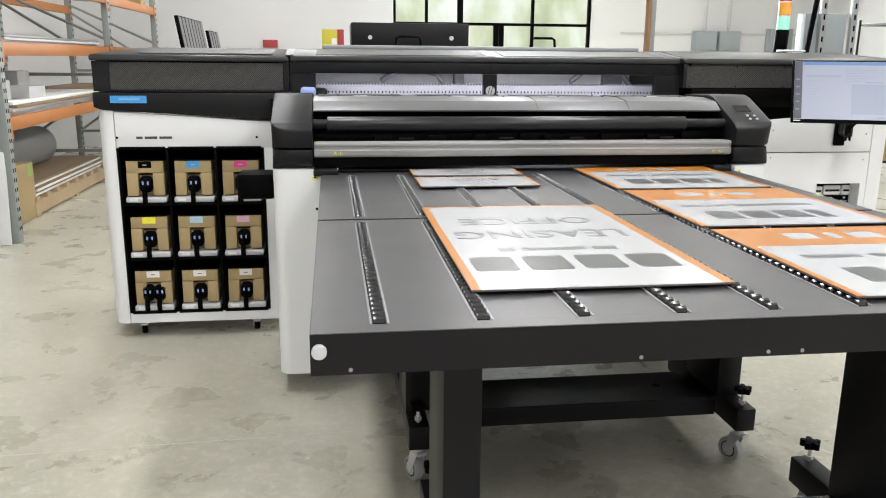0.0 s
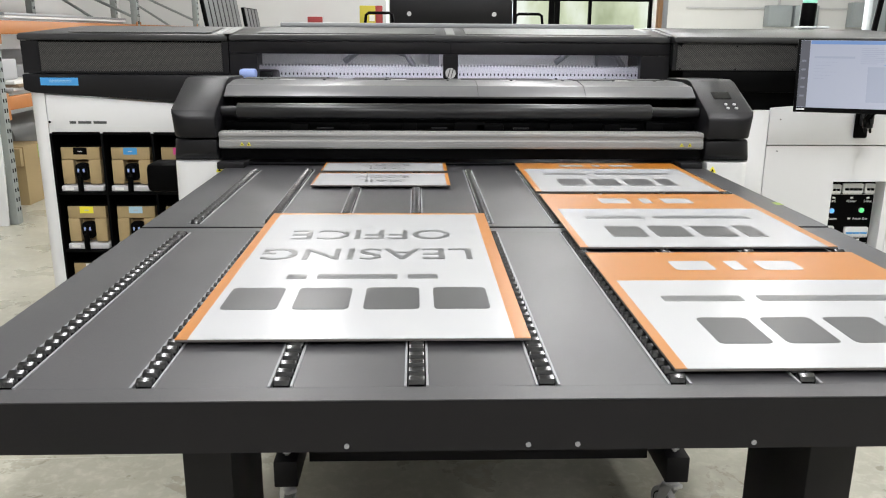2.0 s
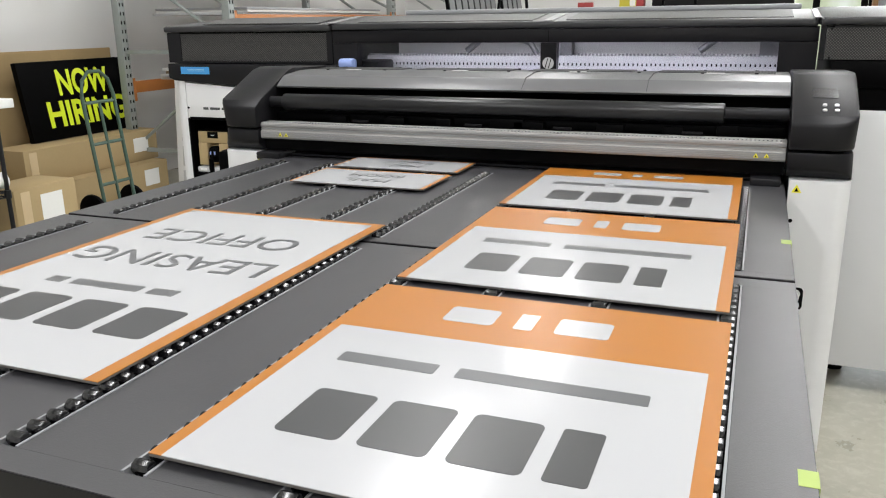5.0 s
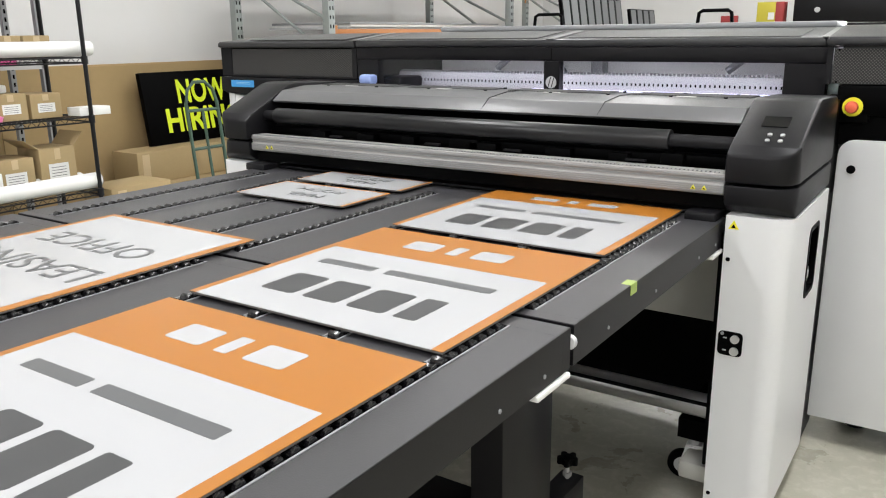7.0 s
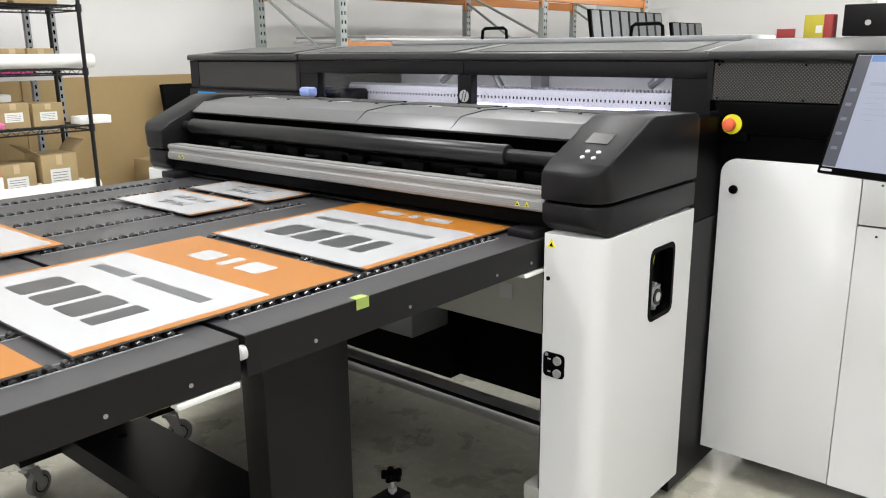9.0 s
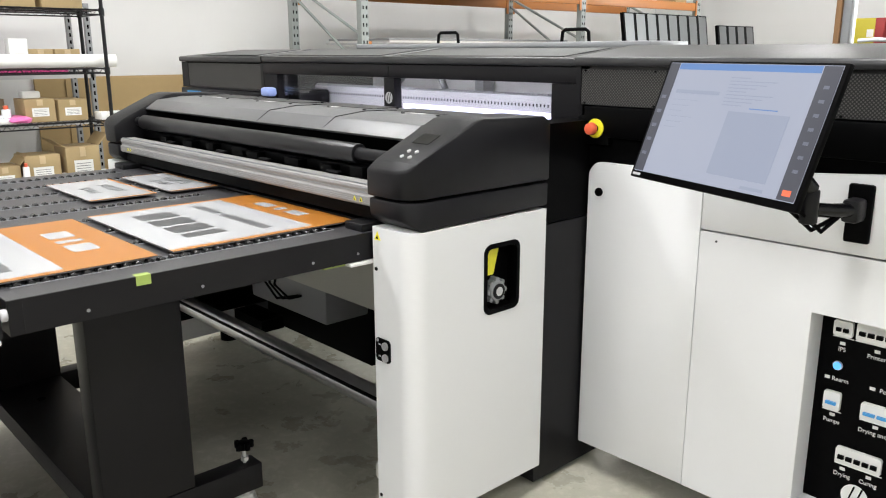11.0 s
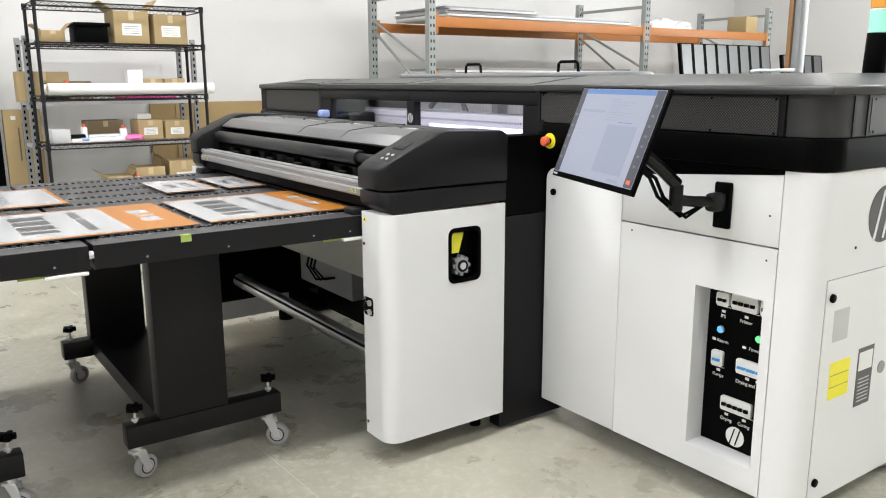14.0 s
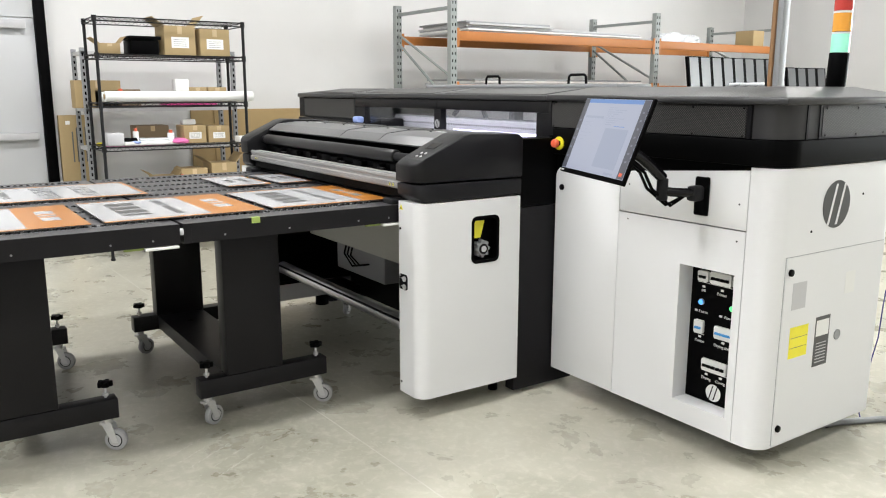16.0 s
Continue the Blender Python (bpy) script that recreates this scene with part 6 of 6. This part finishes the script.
for x, y0, y1, z0, z1 in ((-3.85, 4.4, 5.95, 0, 0.28), (-3.98, 4.55, 6.0, 0.281, 0.545), (-3.25, 3.8, 4.3, 0, 0.44)):
    t = thing("long_carton", (x, (y0 + y1) / 2, z0), "long brown cardboard carton stacked by the wall", "carton", "long cartons")
    b = bx("box", t, "card", x - 0.17, x + 0.17, y0, y1, z0, z1, bev=0.006)
    bx("tape", b, "tape", x + 0.17, x + 0.171, y0 + 0.05, y0 + 0.12, z0 + 0.02, z1 - 0.02)
    bx("label", b, "paper", x + 0.17, x + 0.171, y1 - 0.3, y1 - 0.12, z0 + 0.08, z1 - 0.06)
ht = thing("hand_truck", (-3.25, 4.83, 0), "green tubular hand truck standing by the cartons", "hand truck")
Y0, Y1, XH = 4.68, 4.99, -3.3
part("frame", tube(bmesh.new(), [(XH + 0.1, Y0, 0.05), (XH, Y0, 0.95), (XH - 0.01, Y0 + 0.03, 1.06), (XH - 0.015, Y0 + 0.1, 1.12), (XH - 0.015, Y1 - 0.1, 1.12), (XH - 0.01, Y1 - 0.03, 1.06), (XH, Y1, 0.95), (XH + 0.1, Y1, 0.05)], 0.014, 10), "truck", ht, "green bent tube frame")
part("centre_bar", tube(bmesh.new(), [(XH + 0.1, (Y0 + Y1) / 2, 0.05), (XH + 0.005, (Y0 + Y1) / 2, 0.9)], 0.012, 8), "truck", ht)
for z in (0.3, 0.6, 0.9):
    part("cross_bar", tube(bmesh.new(), [(XH + 0.1 - 0.11 * z, Y0, z), (XH + 0.1 - 0.11 * z, Y1, z)], 0.013, 8), "truck", ht)
bx("toe_plate", ht, "truck", XH + 0.1, XH + 0.3, Y0 - 0.02, Y1 + 0.02, 0.02, 0.03)
for y in (Y0 - 0.05, Y1 + 0.05):
    cy("wheel", ht, "black", (XH + 0.02, y - 0.02, 0.12), (XH + 0.02, y + 0.02, 0.12), 0.12, 24, bev=0.015)

# drain hose and lead on the floor behind the cabinet
part_hose = solid("floor_hose", tube(bmesh.new(), [(2.56, 4.0, 0.014), (2.575, 4.1, 0.014), (2.6, 4.2, 0.014), (2.69, 4.4, 0.014), (2.85, 4.6, 0.014), (3.2, 4.85, 0.014), (4.0, 5.05, 0.014)], 0.014, 10), "steel", "grey ribbed hose lying on the floor", "hose")
solid("blue_lead", tube(bmesh.new(), [(2.685, 4.33, 0.62), (2.675, 4.34, 0.53), (2.67, 4.34, 0.4), (2.64, 4.34, 0.23), (2.6, 4.34, 0.1), (2.62, 4.36, 0.006)], 0.003, 6), "lead", "thin blue lead hanging behind the cabinet", "cable")

# high bay fixtures
for lx, ly in LIGHT_ROWS:
    t = thing("high_bay_fixture", (lx, ly, CEIL), "white linear high-bay lamp on the ceiling", "ceiling light", "high bay lamps")
    bx("housing", t, "white", lx - 0.25, lx + 0.25, ly - 1.2, ly + 1.2, CEIL - 0.38, CEIL - 0.3, bev=0.006)
    bx("diffuser", t, "lamp", lx - 0.22, lx + 0.22, ly - 1.17, ly + 1.17, CEIL - 0.395, CEIL - 0.381)
    for s in (-0.9, 0.9):
        cy("hanger", t, "steel", (lx, ly + s, CEIL - 0.3), (lx, ly + s, CEIL), 0.006, 6)
